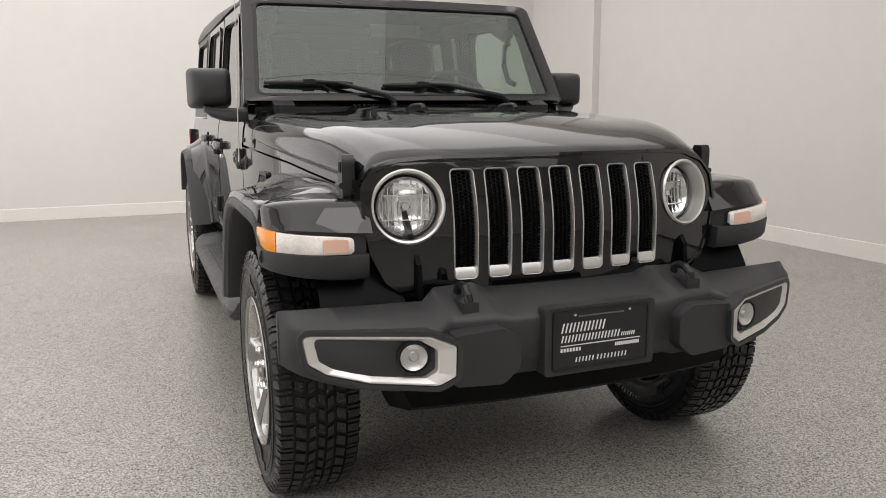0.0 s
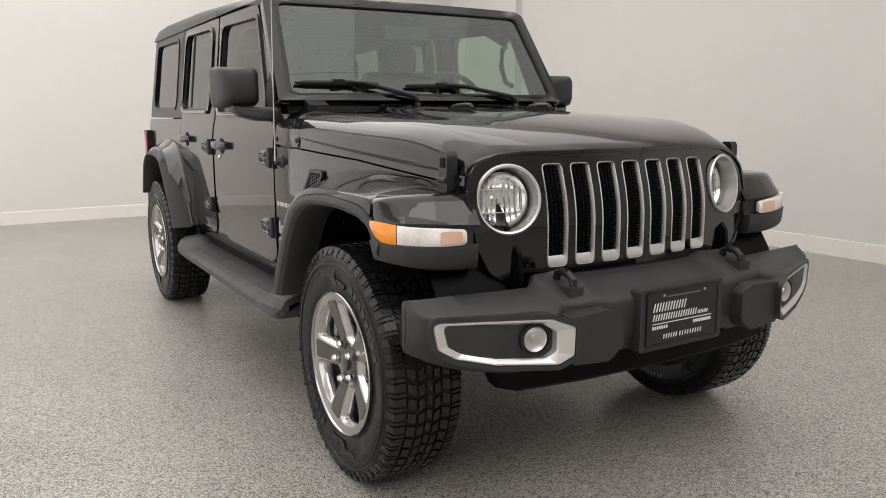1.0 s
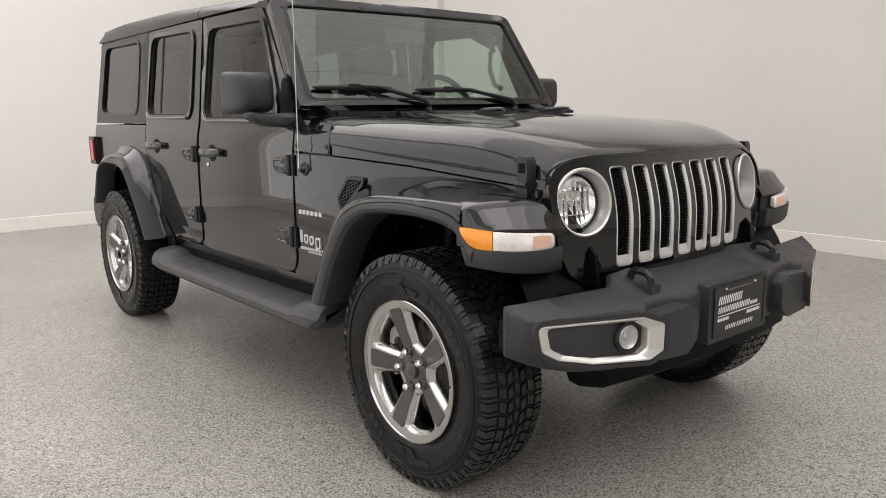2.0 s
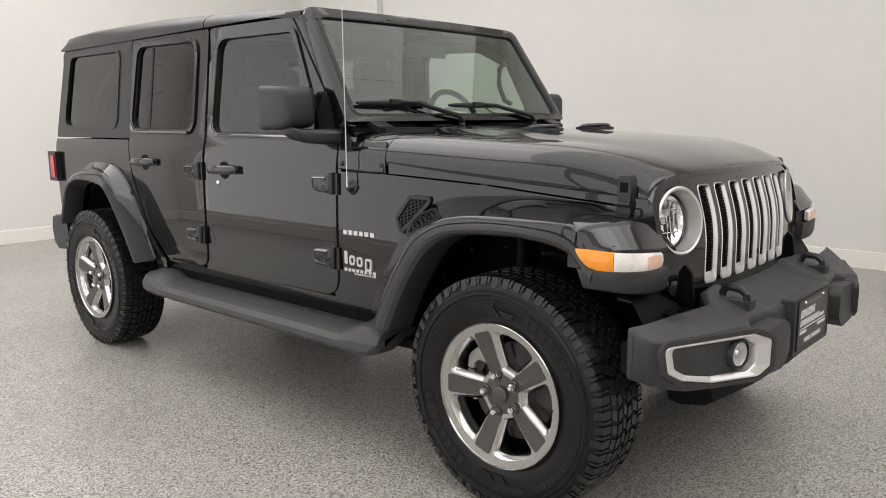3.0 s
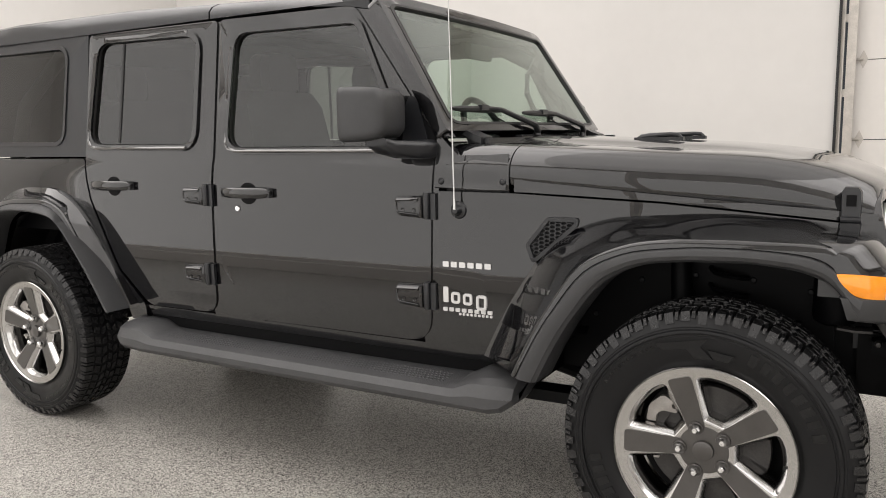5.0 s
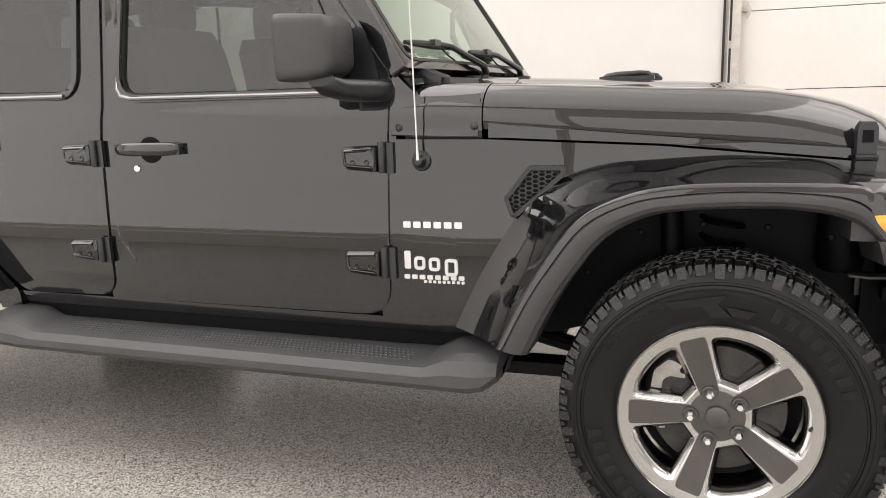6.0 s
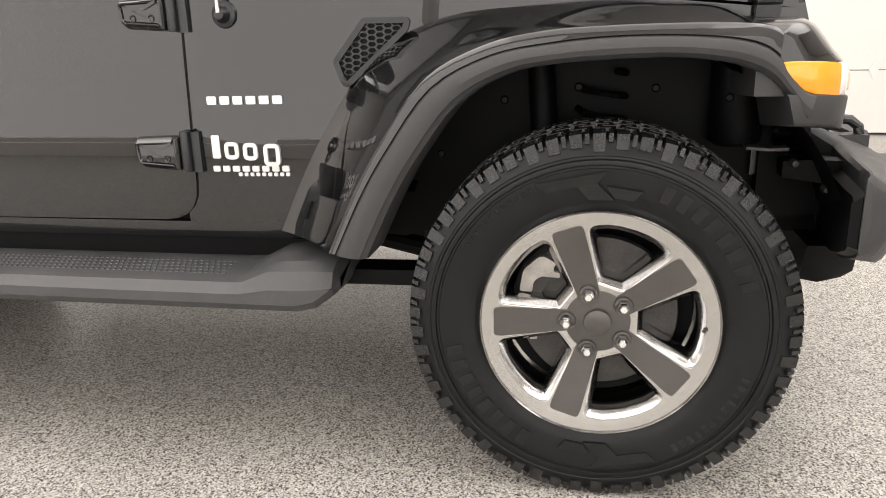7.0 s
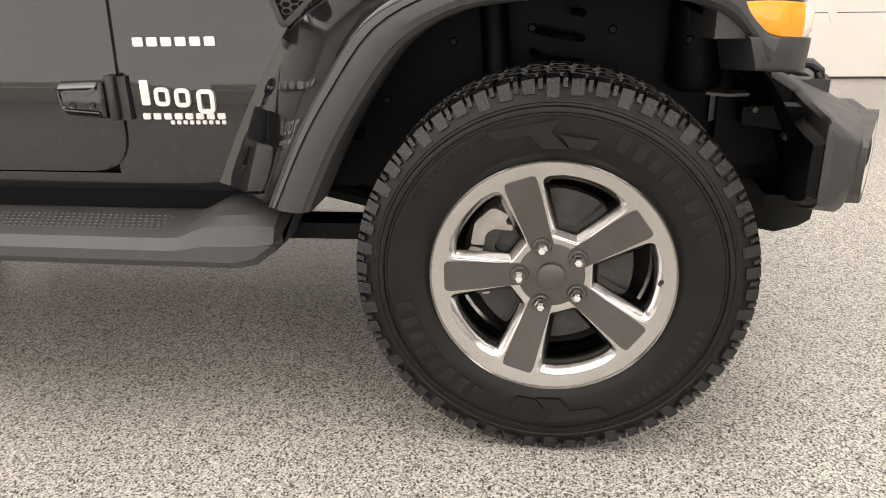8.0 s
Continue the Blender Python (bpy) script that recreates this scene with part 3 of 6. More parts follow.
# fender side between hood and wheel, and the dark strip under the hood's edge
ARCH = [(0.62, 0.60), (0.54, 0.62), (0.46, 0.74), (0.38, 0.87), (0.28, 0.95), (0.15, 0.985), (0.0, 0.99), (-0.2, 0.985), (-0.33, 0.96)]
for s in (-1, 1):
    side_panel("fender_panel", [(0.878, 0.566), (0.876, 1.086), (0.60, 1.082), (0.16, 1.058), (-0.26, 1.016), (-0.36, 1.005), (-0.36, 0.95)] + list(reversed(ARCH)) + [(0.62, 0.566)], s, front=True)
    side_panel("cowl_side", [(0.878, 1.094), (0.878, 1.27), (0.80, 1.20), (0.63, 1.20), (0.63, 1.092)], s, front=True, out=-0.004)
    side_panel("fender_ledge", [(0.60, 1.088), (0.60, 1.124), (0.16, 1.083), (-0.26, 1.046), (-0.38, 1.034), (-0.38, 1.008), (-0.26, 1.022), (0.16, 1.064)], s, front=True, out=-0.004)
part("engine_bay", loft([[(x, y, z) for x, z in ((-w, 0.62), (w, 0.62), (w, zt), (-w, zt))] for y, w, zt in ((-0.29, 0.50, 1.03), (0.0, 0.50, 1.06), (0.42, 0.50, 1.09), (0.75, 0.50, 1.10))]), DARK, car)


# ---- front ----
def face_y(x, z):
    """The grille's face: upright below, leaning back above the lamps' middle."""
    d = min(max(z - 0.86, 0.0), 0.14)
    return -0.471 + 0.15 * x * x + 1.07 * d * d + 0.30 * max(z - 1.0, 0.0)


def on_face(bm, out, depth):
    return thicken(bm, lambda x, z: (x, face_y(x, z) - out, z), lambda x, z: (x, face_y(x, z) - out + depth, z))


half = [(0.40, 1.100), (0.50, 1.092), (0.575, 1.064), (0.608, 1.02), (0.610, 0.93), (0.590, 0.83), (0.550, 0.75), (0.49, 0.705), (0.40, 0.70)]
grille_out = fillet(half + [(-x, z) for x, z in reversed(half)], 0.04, 3)
HL = (0.479, 0.961)
HL_R = 0.105


def slot_outline(i):
    """One of the seven upright openings; the outer two give way to the lamps."""
    x = (i - 3) * 0.105
    pts = [(x - 0.034, 0.748), (x + 0.034, 0.748), (x + 0.035, 0.96), (x + 0.034, 1.062), (x - 0.034, 1.062), (x - 0.035, 0.96)]
    out = fillet(pts, 0.014, 4)
    if i in (0, 6):
        s = -1 if i == 0 else 1
        dense = []
        for k in range(len(out)):
            a, b = Vector(out[k - 1]), Vector(out[k])
            n = max(1, int((b - a).length / 0.02))
            dense += [tuple(a + (b - a) * (j + 1) / n) for j in range(n)]
        out = []
        for px, pz in dense:
            d = Vector((px - s * HL[0], pz - HL[1]))
            if d.length < HL_R + 0.017 and s * px > s * x:
                d = d.normalized() * (HL_R + 0.017)
                px = s * HL[0] + d.x
            out.append((px, pz))
    return out


def disc(cx, cz, r, n=40):
    return [(cx + r * math.cos(k * math.tau / n), cz + r * math.sin(k * math.tau / n)) for k in range(n)]


slots = [slot_outline(i) for i in range(7)]
gx = [x * 0.05 for x in range(-11, 12)]
GZ = (0.86, 0.885, 0.91, 0.935, 0.96, 0.985, 1.01, 1.035)
gbm = sheet(grille_out, [grown(o, 0.004) for o in slots] + [disc(-HL[0], HL[1], HL_R + 0.001), disc(HL[0], HL[1], HL_R + 0.001)], gx, GZ)
gbm = on_face(gbm, 0.0, 0.05)
grille = part("grille_panel", gbm, PAINT, car, "", 40)

# silver slot surrounds, their chins and the honeycomb behind


def honeycomb(outline, cell, wall, place, depth):
    """A honeycomb sheet clipped to an outline: bars of hexagon cells with depth."""
    us, vs = [p[0] for p in outline], [p[1] for p in outline]
    bm = bmesh.new()

    def inside(u, v):
        hit = False
        for i in range(len(outline)):
            (a, b), (c, d) = outline[i - 1], outline[i]
            if (b > v) != (d > v) and u < (c - a) * (v - b) / (d - b) + a:
                hit = not hit
        return hit
    dx, dz = cell * 1.5, cell * math.sqrt(3) * 0.62
    for i in range(int((max(us) - min(us)) / dx) + 2):
        for j in range(int((max(vs) - min(vs)) / dz) + 2):
            cu, cv = min(us) + i * dx, min(vs) + (j + 0.5 * (i % 2)) * dz
            if not inside(cu, cv):
                continue
            hexa = [(cu + cell * math.cos(k * math.pi / 3), cv + cell * 0.62 * math.sin(k * math.pi / 3)) for k in range(6)]
            hole = [(cu + (u - cu) * (1 - wall), cv + (v - cv) * (1 - wall)) for u, v in hexa]
            a = [bm.verts.new(place(u, v, 0)) for u, v in hexa]
            b = [bm.verts.new(place(u, v, 0)) for u, v in hole]
            c = [bm.verts.new(place(u, v, depth)) for u, v in hole]
            for k in range(6):
                m = (k + 1) % 6
                bm.faces.new((a[k], a[m], b[m], b[k]))
                bm.faces.new((b[k], b[m], c[m], c[k]))
    return bm


def dense_outline(o, gap=0.02):
    """The outline with points no further apart than the gap."""
    out = []
    for k in range(len(o)):
        a, b = Vector(o[k - 1]), Vector(o[k])
        n = max(1, int((b - a).length / gap))
        out += [tuple(a + (b - a) * (j + 1) / n) for j in range(n)]
    return out


for i, o in enumerate(slots):
    od = dense_outline(o)
    rim = loft([[(u, face_y(u, v) + d, v) for u, v in grown(od, g)] for g, d in ((0.0035, 0.012), (0.0035, -0.0005), (0.0022, -0.0025), (0.0, -0.0015), (-0.0045, 0.0095), (-0.005, 0.016), (-0.0045, 0.024))], True, False)
    surround = part("slot_surround", rim, SILVER, grille, "satin silver slot surround", 40)
    x = (i - 3) * 0.105
    chin = thicken(sheet(fillet([(x - 0.0305, 0.750), (x + 0.0305, 0.750), (x + 0.0305, 0.779), (x - 0.0305, 0.779)], 0.006, 3), (), (), (0.754,)),
                   lambda u, v: (u, face_y(u, v) - 0.002 + max(v - 0.754, 0) * 0.5, v), lambda u, v: (u, face_y(u, v) + 0.03, v - 0.006))
    part("slot_chin", chin, SILVER, surround)
    part("slot_mesh", honeycomb(grown(o, -0.002), 0.0095, 0.26, lambda u, v, d: (u, face_y(u, v) + 0.0105 + d, v), 0.008), DARK, surround, "black honeycomb grille insert")
part("grille_backing", on_face(sheet([(-0.37, 0.71), (0.37, 0.71), (0.37, 1.075), (-0.37, 1.075)], (), gx, GZ), -0.052, 0.01), DARK, grille)
# rim of the panel, rolled back round the sides
lip = [grown(grille_out, 0.004), grown(grille_out, -0.006)]
part("grille_edge", on_face(sheet(lip[0], (lip[1],), gx, GZ), 0.005, 0.05), PAINT, grille)
part("lower_grille_bar", bevelled(loft([[(x, -0.455 + 0.15 * x * x + dy, z) for dy, z in ((0.0, 0.70), (0.0, 0.655), (0.08, 0.64), (0.08, 0.70))] for x in (-0.5, -0.3, -0.1, 0.1, 0.3, 0.5)]), 0.006), SATIN, grille)

# headlamps
for s in (-1, 1):
    lampx = part("headlamp", spin([(HL_R, -0.004), (HL_R + 0.003, -0.010), (HL_R - 0.002, -0.015), (HL_R - 0.008, -0.012), (0.095, 0.036), (0.091, 0.058), (0.089, 0.07)], 56, axis="y"), SPOKE, car,
                 "round headlamp in a satin silver bowl", loc=pose(s * HL[0], face_y(HL[0], HL[1]) + 0.012, HL[1], -7, 0, s * 13))
    part("reflector", spin([(0.088, 0.046), (0.082, 0.054), (0.066, 0.066), (0.045, 0.076), (0.02, 0.081), (0.0, 0.082)], 40, axis="y"), MIRROR, lampx)
    vanes = bmesh.new()
    for k in range(-4, 5):
        if k:
            h = 0.078 * math.sqrt(1 - (k / 4.9) ** 2)
            box(vanes, k * 0.017 - 0.0012, k * 0.017 + 0.0012, 0.056, 0.07, -h * 0.92, h * 0.92)
    for z in (-0.038, 0.034):
        box(vanes, -0.066, 0.066, 0.056, 0.07, z - 0.0015, z + 0.0015)
    part("reflector_vanes", vanes, MIRROR, lampx)
    bulb = spin([(0.0, 0.055), (0.010, 0.056), (0.013, 0.062), (0.013, 0.076)], 24, axis="y")
    part("bulb_shield", bulb, CHROME, lampx)
    gl = part("lamp_glass", spin([(0.0875, 0.042), (0.080, 0.030), (0.06, 0.021), (0.035, 0.016), (0.0, 0.014)], 40, axis="y"), LENS, lampx)
    gl.visible_shadow = False
    part("lens_rim", spin([(0.0925, 0.046), (0.091, 0.038), (0.087, 0.036), (0.086, 0.044), (0.088, 0.05)], 48, axis="y"), SEAL, lampx)
    for piece in lampx.children:
        piece.location.y += 0.001

# ---- flares and their lamps ----
FRONT_ARCH = [((0.466, 0.538), (0.532, 0.547), (0.552, 0.549), (0.705, 0.556)), ((0.408, 0.655), (0.472, 0.668), (0.492, 0.673), (0.640, 0.690)), ((0.350, 0.750), (0.412, 0.764), (0.432, 0.774), (0.572, 0.805)),
              ((0.270, 0.850), (0.322, 0.879), (0.341, 0.896), (0.474, 0.935)), ((0.177, 0.903), (0.210, 0.937), (0.224, 0.957), (0.322, 1.008)), ((0.09, 0.920), (0.10, 0.957), (0.11, 0.980), (0.14, 1.026)),
              ((-0.007, 0.926), (-0.007, 0.966), (-0.007, 0.986), (-0.005, 1.032)), ((-0.12, 0.928), (-0.12, 0.966), (-0.12, 0.987), (-0.12, 1.026)), ((-0.205, 0.918), (-0.21, 0.959), (-0.212, 0.985), (-0.215, 1.018)),
              ((-0.255, 0.903), (-0.264, 0.946), (-0.272, 0.980), (-0.275, 1.0)), ((-0.285, 0.888), (-0.297, 0.924), (-0.300, 0.967), (-0.300, 0.986)), ((-0.312, 0.862), (-0.320, 0.892), (-0.33, 0.92), (-0.33, 0.93)),
              ((-0.332, 0.834), (-0.342, 0.868), (-0.36, 0.88), (-0.36, 0.89)), ((-0.349, 0.808), (-0.362, 0.860), (-0.38, 0.87), (-0.38, 0.88))]
REAR_ARCH = [((2.41, 0.556), (2.452, 0.560), (2.455, 0.566), (2.410, 0.566)), ((2.51, 0.705), (2.552, 0.705), (2.548, 0.715), (2.505, 0.715)), ((2.60, 0.815), (2.635, 0.825), (2.625, 0.838), (2.585, 0.838)),
             ((2.67, 0.89), (2.705, 0.915), (2.692, 0.93), (2.66, 0.93)), ((2.74, 0.94), (2.765, 0.968), (2.752, 0.985), (2.735, 1.0)), ((2.84, 0.958), (2.85, 0.995), (2.84, 1.015), (2.835, 1.05)),
             ((2.96, 0.966), (2.96, 0.998), (2.96, 1.020), (2.96, 1.066)), ((3.10, 0.960), (3.11, 0.990), (3.115, 1.012), (3.13, 1.056)), ((3.215, 0.905), (3.235, 0.950), (3.255, 0.975), (3.28, 1.0)),
             ((3.285, 0.78), (3.325, 0.845), (3.37, 0.875), (3.37, 0.88)), ((3.33, 0.69), (3.385, 0.70), (3.43, 0.715), (3.42, 0.715))]


def resample(rows, n):
    """Rows of 2D point tuples, smoothed by Catmull-Rom to n steps between each pair."""
    out = []
    for i in range(len(rows) - 1):
        for k in range(n):
            f = k / n
            row = []
            for c in range(len(rows[0])):
                p = [Vector(rows[min(max(i + d, 0), len(rows) - 1)][c]) for d in (-1, 0, 1, 2)]
                row.append(0.5 * (2 * p[1] + (p[2] - p[0]) * f + (2 * p[0] - 5 * p[1] + 4 * p[2] - p[3]) * f * f + (3 * p[1] - p[0] - 3 * p[2] + p[3]) * f ** 3))
            out.append(row)
    return out + [[Vector(q) for q in rows[-1]]]


LIP = ((0.0, -0.022), (0.05, -0.013), (0.14, -0.008), (0.18, -0.006), (0.24, -0.001), (0.50, 0.004), (0.80, 0.002), (0.93, -0.001), (1.0, -0.008))
CREST = ((0.0, -0.008), (0.10, -0.006), (0.80, -0.010), (0.95, -0.014), (1.0, -0.021))
FALL = ((0.06, 0.09), (0.22, 0.30), (0.5, 0.58), (0.80, 0.86), (1.0, 1.0))


def flare(s, arch, inner, tops, xi0, xc0, taper=0.0):
    """One wheel flare: a grained lip with an inner bead, and the painted top that runs into the body. xi0, xc0: how far out the lip's two edges stand; taper: what they lose towards the nose."""
    lip_s, top_s = [], []

    def at(a, b, f, x):
        p = a + (b - a) * f
        return (s * x, p.x, p.y)
    for k, (i, c, o, b) in enumerate(resample(arch, 4)):
        xb = inner(b.x) + 0.01
        back = taper * min(max((-0.16 - c.x) / 0.15, 0.0), 1.0)
        xi, xc = xi0 - back, xc0 - back
        xo = xc + CREST[-1][1]
        lip_s.append([at(i, c, -0.02, 0.78)] + [at(i, c, f, xi + (xc - xi) * f + d) for f, d in LIP] + [at(i, c, 0.95, 0.78)])
        if k <= tops * 4:
            top_s.append([at(i, c, 0.97, 0.78), at(i, c, 0.97, xc - 0.016)] + [at(c, o, f, xc + d) for f, d in CREST] + [at(o, b, f, xo + (xb - xo) * g) for f, g in FALL] + [at(o, b, 1.0, xb - 0.04)])
    top = part("wheel_flare", loft(top_s), PAINT, car, "", 38)
    part("flare_lip", loft(lip_s), PLASTIC, top, "black grained plastic flare lip", 28)
    return top


NOSE = [(0.605, -0.446), (0.66, -0.452), (0.72, -0.451), (0.78, -0.441), (0.822, -0.427), (0.850, -0.410), (0.870, -0.386), (0.882, -0.356), (0.889, -0.322)]
NOSE_W = 0.284


def nose_ring(s, zi, zo, d, back=-0.20):
    """One level ring of the flare's front: zi at the grille's side, zo at the outer side, set back by d."""
    pts = []
    for x, y in NOSE:
        f = (x - 0.605) / NOSE_W
        pts.append((s * (x - min(d, 0.03) * f * f), min(y + d * (1 - 0.5 * f), back - 0.002), zi + (zo - zi) * f * f))
    return pts + [(s * (NOSE[-1][0] - min(d, 0.03)), back, zo), (s * 0.605, back, zi)]


def lens(s, rows, bulge=0.004, depth=0.016):
    """A lamp lens along a path: rows of (x, y, lower edge, upper edge)."""
    secs = []
    for x, y, z0, z1 in rows:
        n = Vector((x - 0.74, (y + 0.27) * 1.3)).normalized()
        h = z1 - z0
        secs.append([(s * (x + n.x * o), y + n.y * o, z0 + h * f) for o, f in ((-depth, 0.02), (0.0, 0.0), (bulge * 0.8, 0.08), (bulge, 0.5), (bulge * 0.6, 0.92), (0.0, 1.0), (-depth, 0.98))])
    return loft(secs)


# columns of the painted cap: (out, crest y, crest z, lower edge y, lower edge z, height at the back)
CAP = ((0.590, -0.386, 0.983, -0.436, 0.892, 0.999), (0.65, -0.383, 0.986, -0.4395, 0.897, 0.999), (0.72, -0.378, 0.988, -0.438, 0.903, 0.997), (0.78, -0.367, 0.987, -0.428, 0.908, 0.993),
       (0.82, -0.353, 0.985, -0.411, 0.910, 0.988), (0.848, -0.338, 0.981, -0.390, 0.910, 0.982), (0.866, -0.322, 0.975, -0.362, 0.909, 0.974), (0.8755, -0.305, 0.966, -0.335, 0.910, 0.966))


def flare_cap(s):
    """The slanted painted face over the lamps, rolled over its crest into the flare's top."""
    secs = []
    for x, yc, zc, yb, zb, zt in CAP:
        back, crest, low = Vector((-0.255, zt)), Vector((yc, zc)), Vector((yb, zb))
        a, b = crest + (back - crest) * 0.22, crest + (low - crest) * 0.24
        roll = [a * (1 - f) ** 2 + crest * 2 * f * (1 - f) + b * f * f for f in (0.0, 0.25, 0.5, 0.75, 1.0)]
        line = [back] + roll + [b + (low - b) * 0.6, low + Vector((-0.0005, 0.004)), low, low + Vector((0.03, 0.002)), Vector((-0.255, zt - 0.05))]
        secs.append([(s * x, p.x, p.y) for p in line])
    return loft(secs)


MARKER = ((0.8855, -0.292, 0.900, 0.908), (0.8855, -0.301, 0.889, 0.916), (0.885, -0.318, 0.876, 0.917), (0.8825, -0.341, 0.866, 0.917), (0.8775, -0.365, 0.858, 0.916), (0.868, -0.386, 0.853, 0.914), (0.8525, -0.4035, 0.849, 0.911))
SIGNAL = ((0.8505, -0.405, 0.849, 0.9105), (0.82, -0.423, 0.847, 0.906), (0.77, -0.440, 0.846, 0.901), (0.72, -0.4495, 0.845, 0.897), (0.68, -0.4525, 0.844, 0.893), (0.658, -0.452, 0.844, 0.890), (0.650, -0.451, 0.850, 0.884))

for s in (-1, 1):
    fl = flare(s, FRONT_ARCH, lambda y: half_width(y) - 0.005, 10, 0.912, 0.912, 0.024)
    flare(s, REAR_ARCH, lambda y: 0.765, 10, 0.906, 0.862)
    nose = loft([nose_ring(s, zi, zo, d, b) for zi, zo, d, b in ((0.768, 0.803, 0.014, -0.335), (0.771, 0.806, 0.005, -0.33), (0.778, 0.812, 0.001, -0.328), (0.835, 0.856, -0.004, -0.315), (0.839, 0.860, -0.003, -0.312), (0.841, 0.862, 0.002, -0.31))])
    part("flare_nose", nose, PLASTIC, fl, "black grained plastic nose under the lamp", 40)
    part("flare_cap", flare_cap(s), PAINT, fl, "", 30)
    part("lamp_housing", loft([nose_ring(s, zi, zo, 0.026, -0.262) for zi, zo in ((0.835, 0.855), (0.895, 0.922), (0.899, 0.934))]), PLASTIC, fl)
    part("marker_lamp", lens(s, MARKER), AMBER, fl, "amber side marker lens", 40)
    part("turn_signal", lens(s, SIGNAL), CLEARP, fl, "clear turn signal lens with a pale amber bulb", 40)
    part("lamp_bulb_window", prism(fillet([(s * 0.665, 0.851), (s * 0.735, 0.853), (s * 0.735, 0.889), (s * 0.665, 0.885)], 0.006), "y", -0.4572, -0.448, 0.001), PEACH, fl, "pale amber insert behind the lens")

# ---- front bumper ----
# (distance from the middle, face, top, bottom, rear edge, drop of the sloped top)
BUMP = ((0.0, -0.665, 0.718, 0.50, -0.43, 0.046), (0.262, -0.657, 0.718, 0.50, -0.43, 0.046), (0.305, -0.648, 0.738, 0.487, -0.455, 0.058), (0.432, -0.632, 0.738, 0.485, -0.475, 0.058), (0.480, -0.662, 0.712, 0.487, -0.515, 0.046), (0.60, -0.633, 0.711, 0.492, -0.500, 0.044),
        (0.70, -0.598, 0.711, 0.502, -0.490, 0.042), (0.77, -0.571, 0.711, 0.520, -0.483, 0.040), (0.82, -0.549, 0.711, 0.538, -0.480, 0.036), (0.848, -0.529, 0.711, 0.552, -0.474, 0.030), (0.862, -0.502, 0.710, 0.560, -0.470, 0.024), (0.868, -0.484, 0.707, 0.562, -0.466, 0.012))


def bump_at(x):
    """Face, top, bottom, rear edge and top drop of the bumper at a distance x from the middle."""
    for a, b in zip(BUMP, BUMP[1:]):
        if x <= b[0] or b is BUMP[-1]:
            f = min(max((x - a[0]) / (b[0] - a[0]), 0), 1)
            return [p + (q - p) * f for p, q in zip(a[1:], b[1:])]


def bump_y(x):
    return bump_at(abs(x))[0]


def bump_section(sx, yf, zt, zb, yr, drop):
    """A cut through the bumper: rear edge, sloped top facet, upright face and tucked-in lower edge."""
    d = yr - yf
    rows = ((d, -0.03), (d, -0.008), (d * 0.93, 0.0), (d * 0.86, 0.001), (min(0.014, d * 0.4), -drop + 0.005), (min(0.005, d * 0.2), -drop - 0.003), (0.0, -drop - 0.014))
    top = [(sx, yf + v, zt + h) for v, h in rows]
    return top + [(sx, yf + min(0.002, d * 0.1), zb + 0.055), (sx, yf + min(0.006, d * 0.25), zb + 0.045), (sx, yf + min(0.026, d * 0.5), zb + 0.008), (sx, yf + min(0.036, d * 0.7), zb), (sx, yr, zb + 0.006)]


def shrunk(sec, f, x):
    cy, cz = sum(p[1] for p in sec) / len(sec), sum(p[2] for p in sec) / len(sec)
    return [(x, cy + (y - cy) * f, cz + (z - cz) * f) for _, y, z in sec]


bx = sorted({round(k * 0.02, 3) for k in range(42)} | {0.262, 0.305, 0.432, 0.48, 0.77, 0.81, 0.83, 0.84, 0.848, 0.856, 0.862, 0.866, 0.868})
bsec = [bump_section(-x, *bump_at(x)) for x in reversed(bx[1:])] + [bump_section(x, *bump_at(x)) for x in bx]
bsec = [shrunk(bsec[0], 0.9, -0.8712), shrunk(bsec[0], 0.97, -0.8702)] + bsec + [shrunk(bsec[-1], 0.97, 0.8702), shrunk(bsec[-1], 0.9, 0.8712)]
bumper = part("front_bumper", loft(bsec), PLASTIC, car, "black grained plastic front bumper", 36)
for s in (-1, 1):
    # added sheet whose near-black colour gives the shade on the bumper's rear side
    back = [[(s * x, yr + 0.0015, zb + 0.012), (s * x, yr + 0.02, zb + 0.02), (s * x, yr + 0.02, zt - 0.045), (s * x, yr + 0.0015, zt - 0.034)] for x, (yf, zt, zb, yr, drop) in ((v, bump_at(v)) for v in (0.5, 0.6, 0.7, 0.77, 0.82, 0.848, 0.862, 0.868))]
    part("bumper_back", loft(back), DARK, bumper, "near-black sheet for the shade behind the bumper")
low = [[(x * (1 + k * 0.07), y, z) for y, z, k in ((-0.60 + d, 0.505, 1), (-0.605 + d, 0.425, 0), (-0.58 + d, 0.408, 0), (-0.45, 0.415, 0), (-0.45, 0.505, 1))] for x, d in ((-0.57, 0.09), (-0.53, 0.03), (-0.3, 0.0), (0.0, -0.01), (0.3, 0.0), (0.53, 0.03), (0.57, 0.09))]
part("air_dam", bevelled(loft(low), 0.006), DARK, bumper, "black lower air dam")
# raised pads between lamp and plate; the lamp pods and their bezels stand in one slanted plane


def pod_y(x):
    return -0.709 + 0.421 * (abs(x) - 0.451)


def pad_y(x):
    return -0.70 + 0.02 * (abs(x) - 0.30)


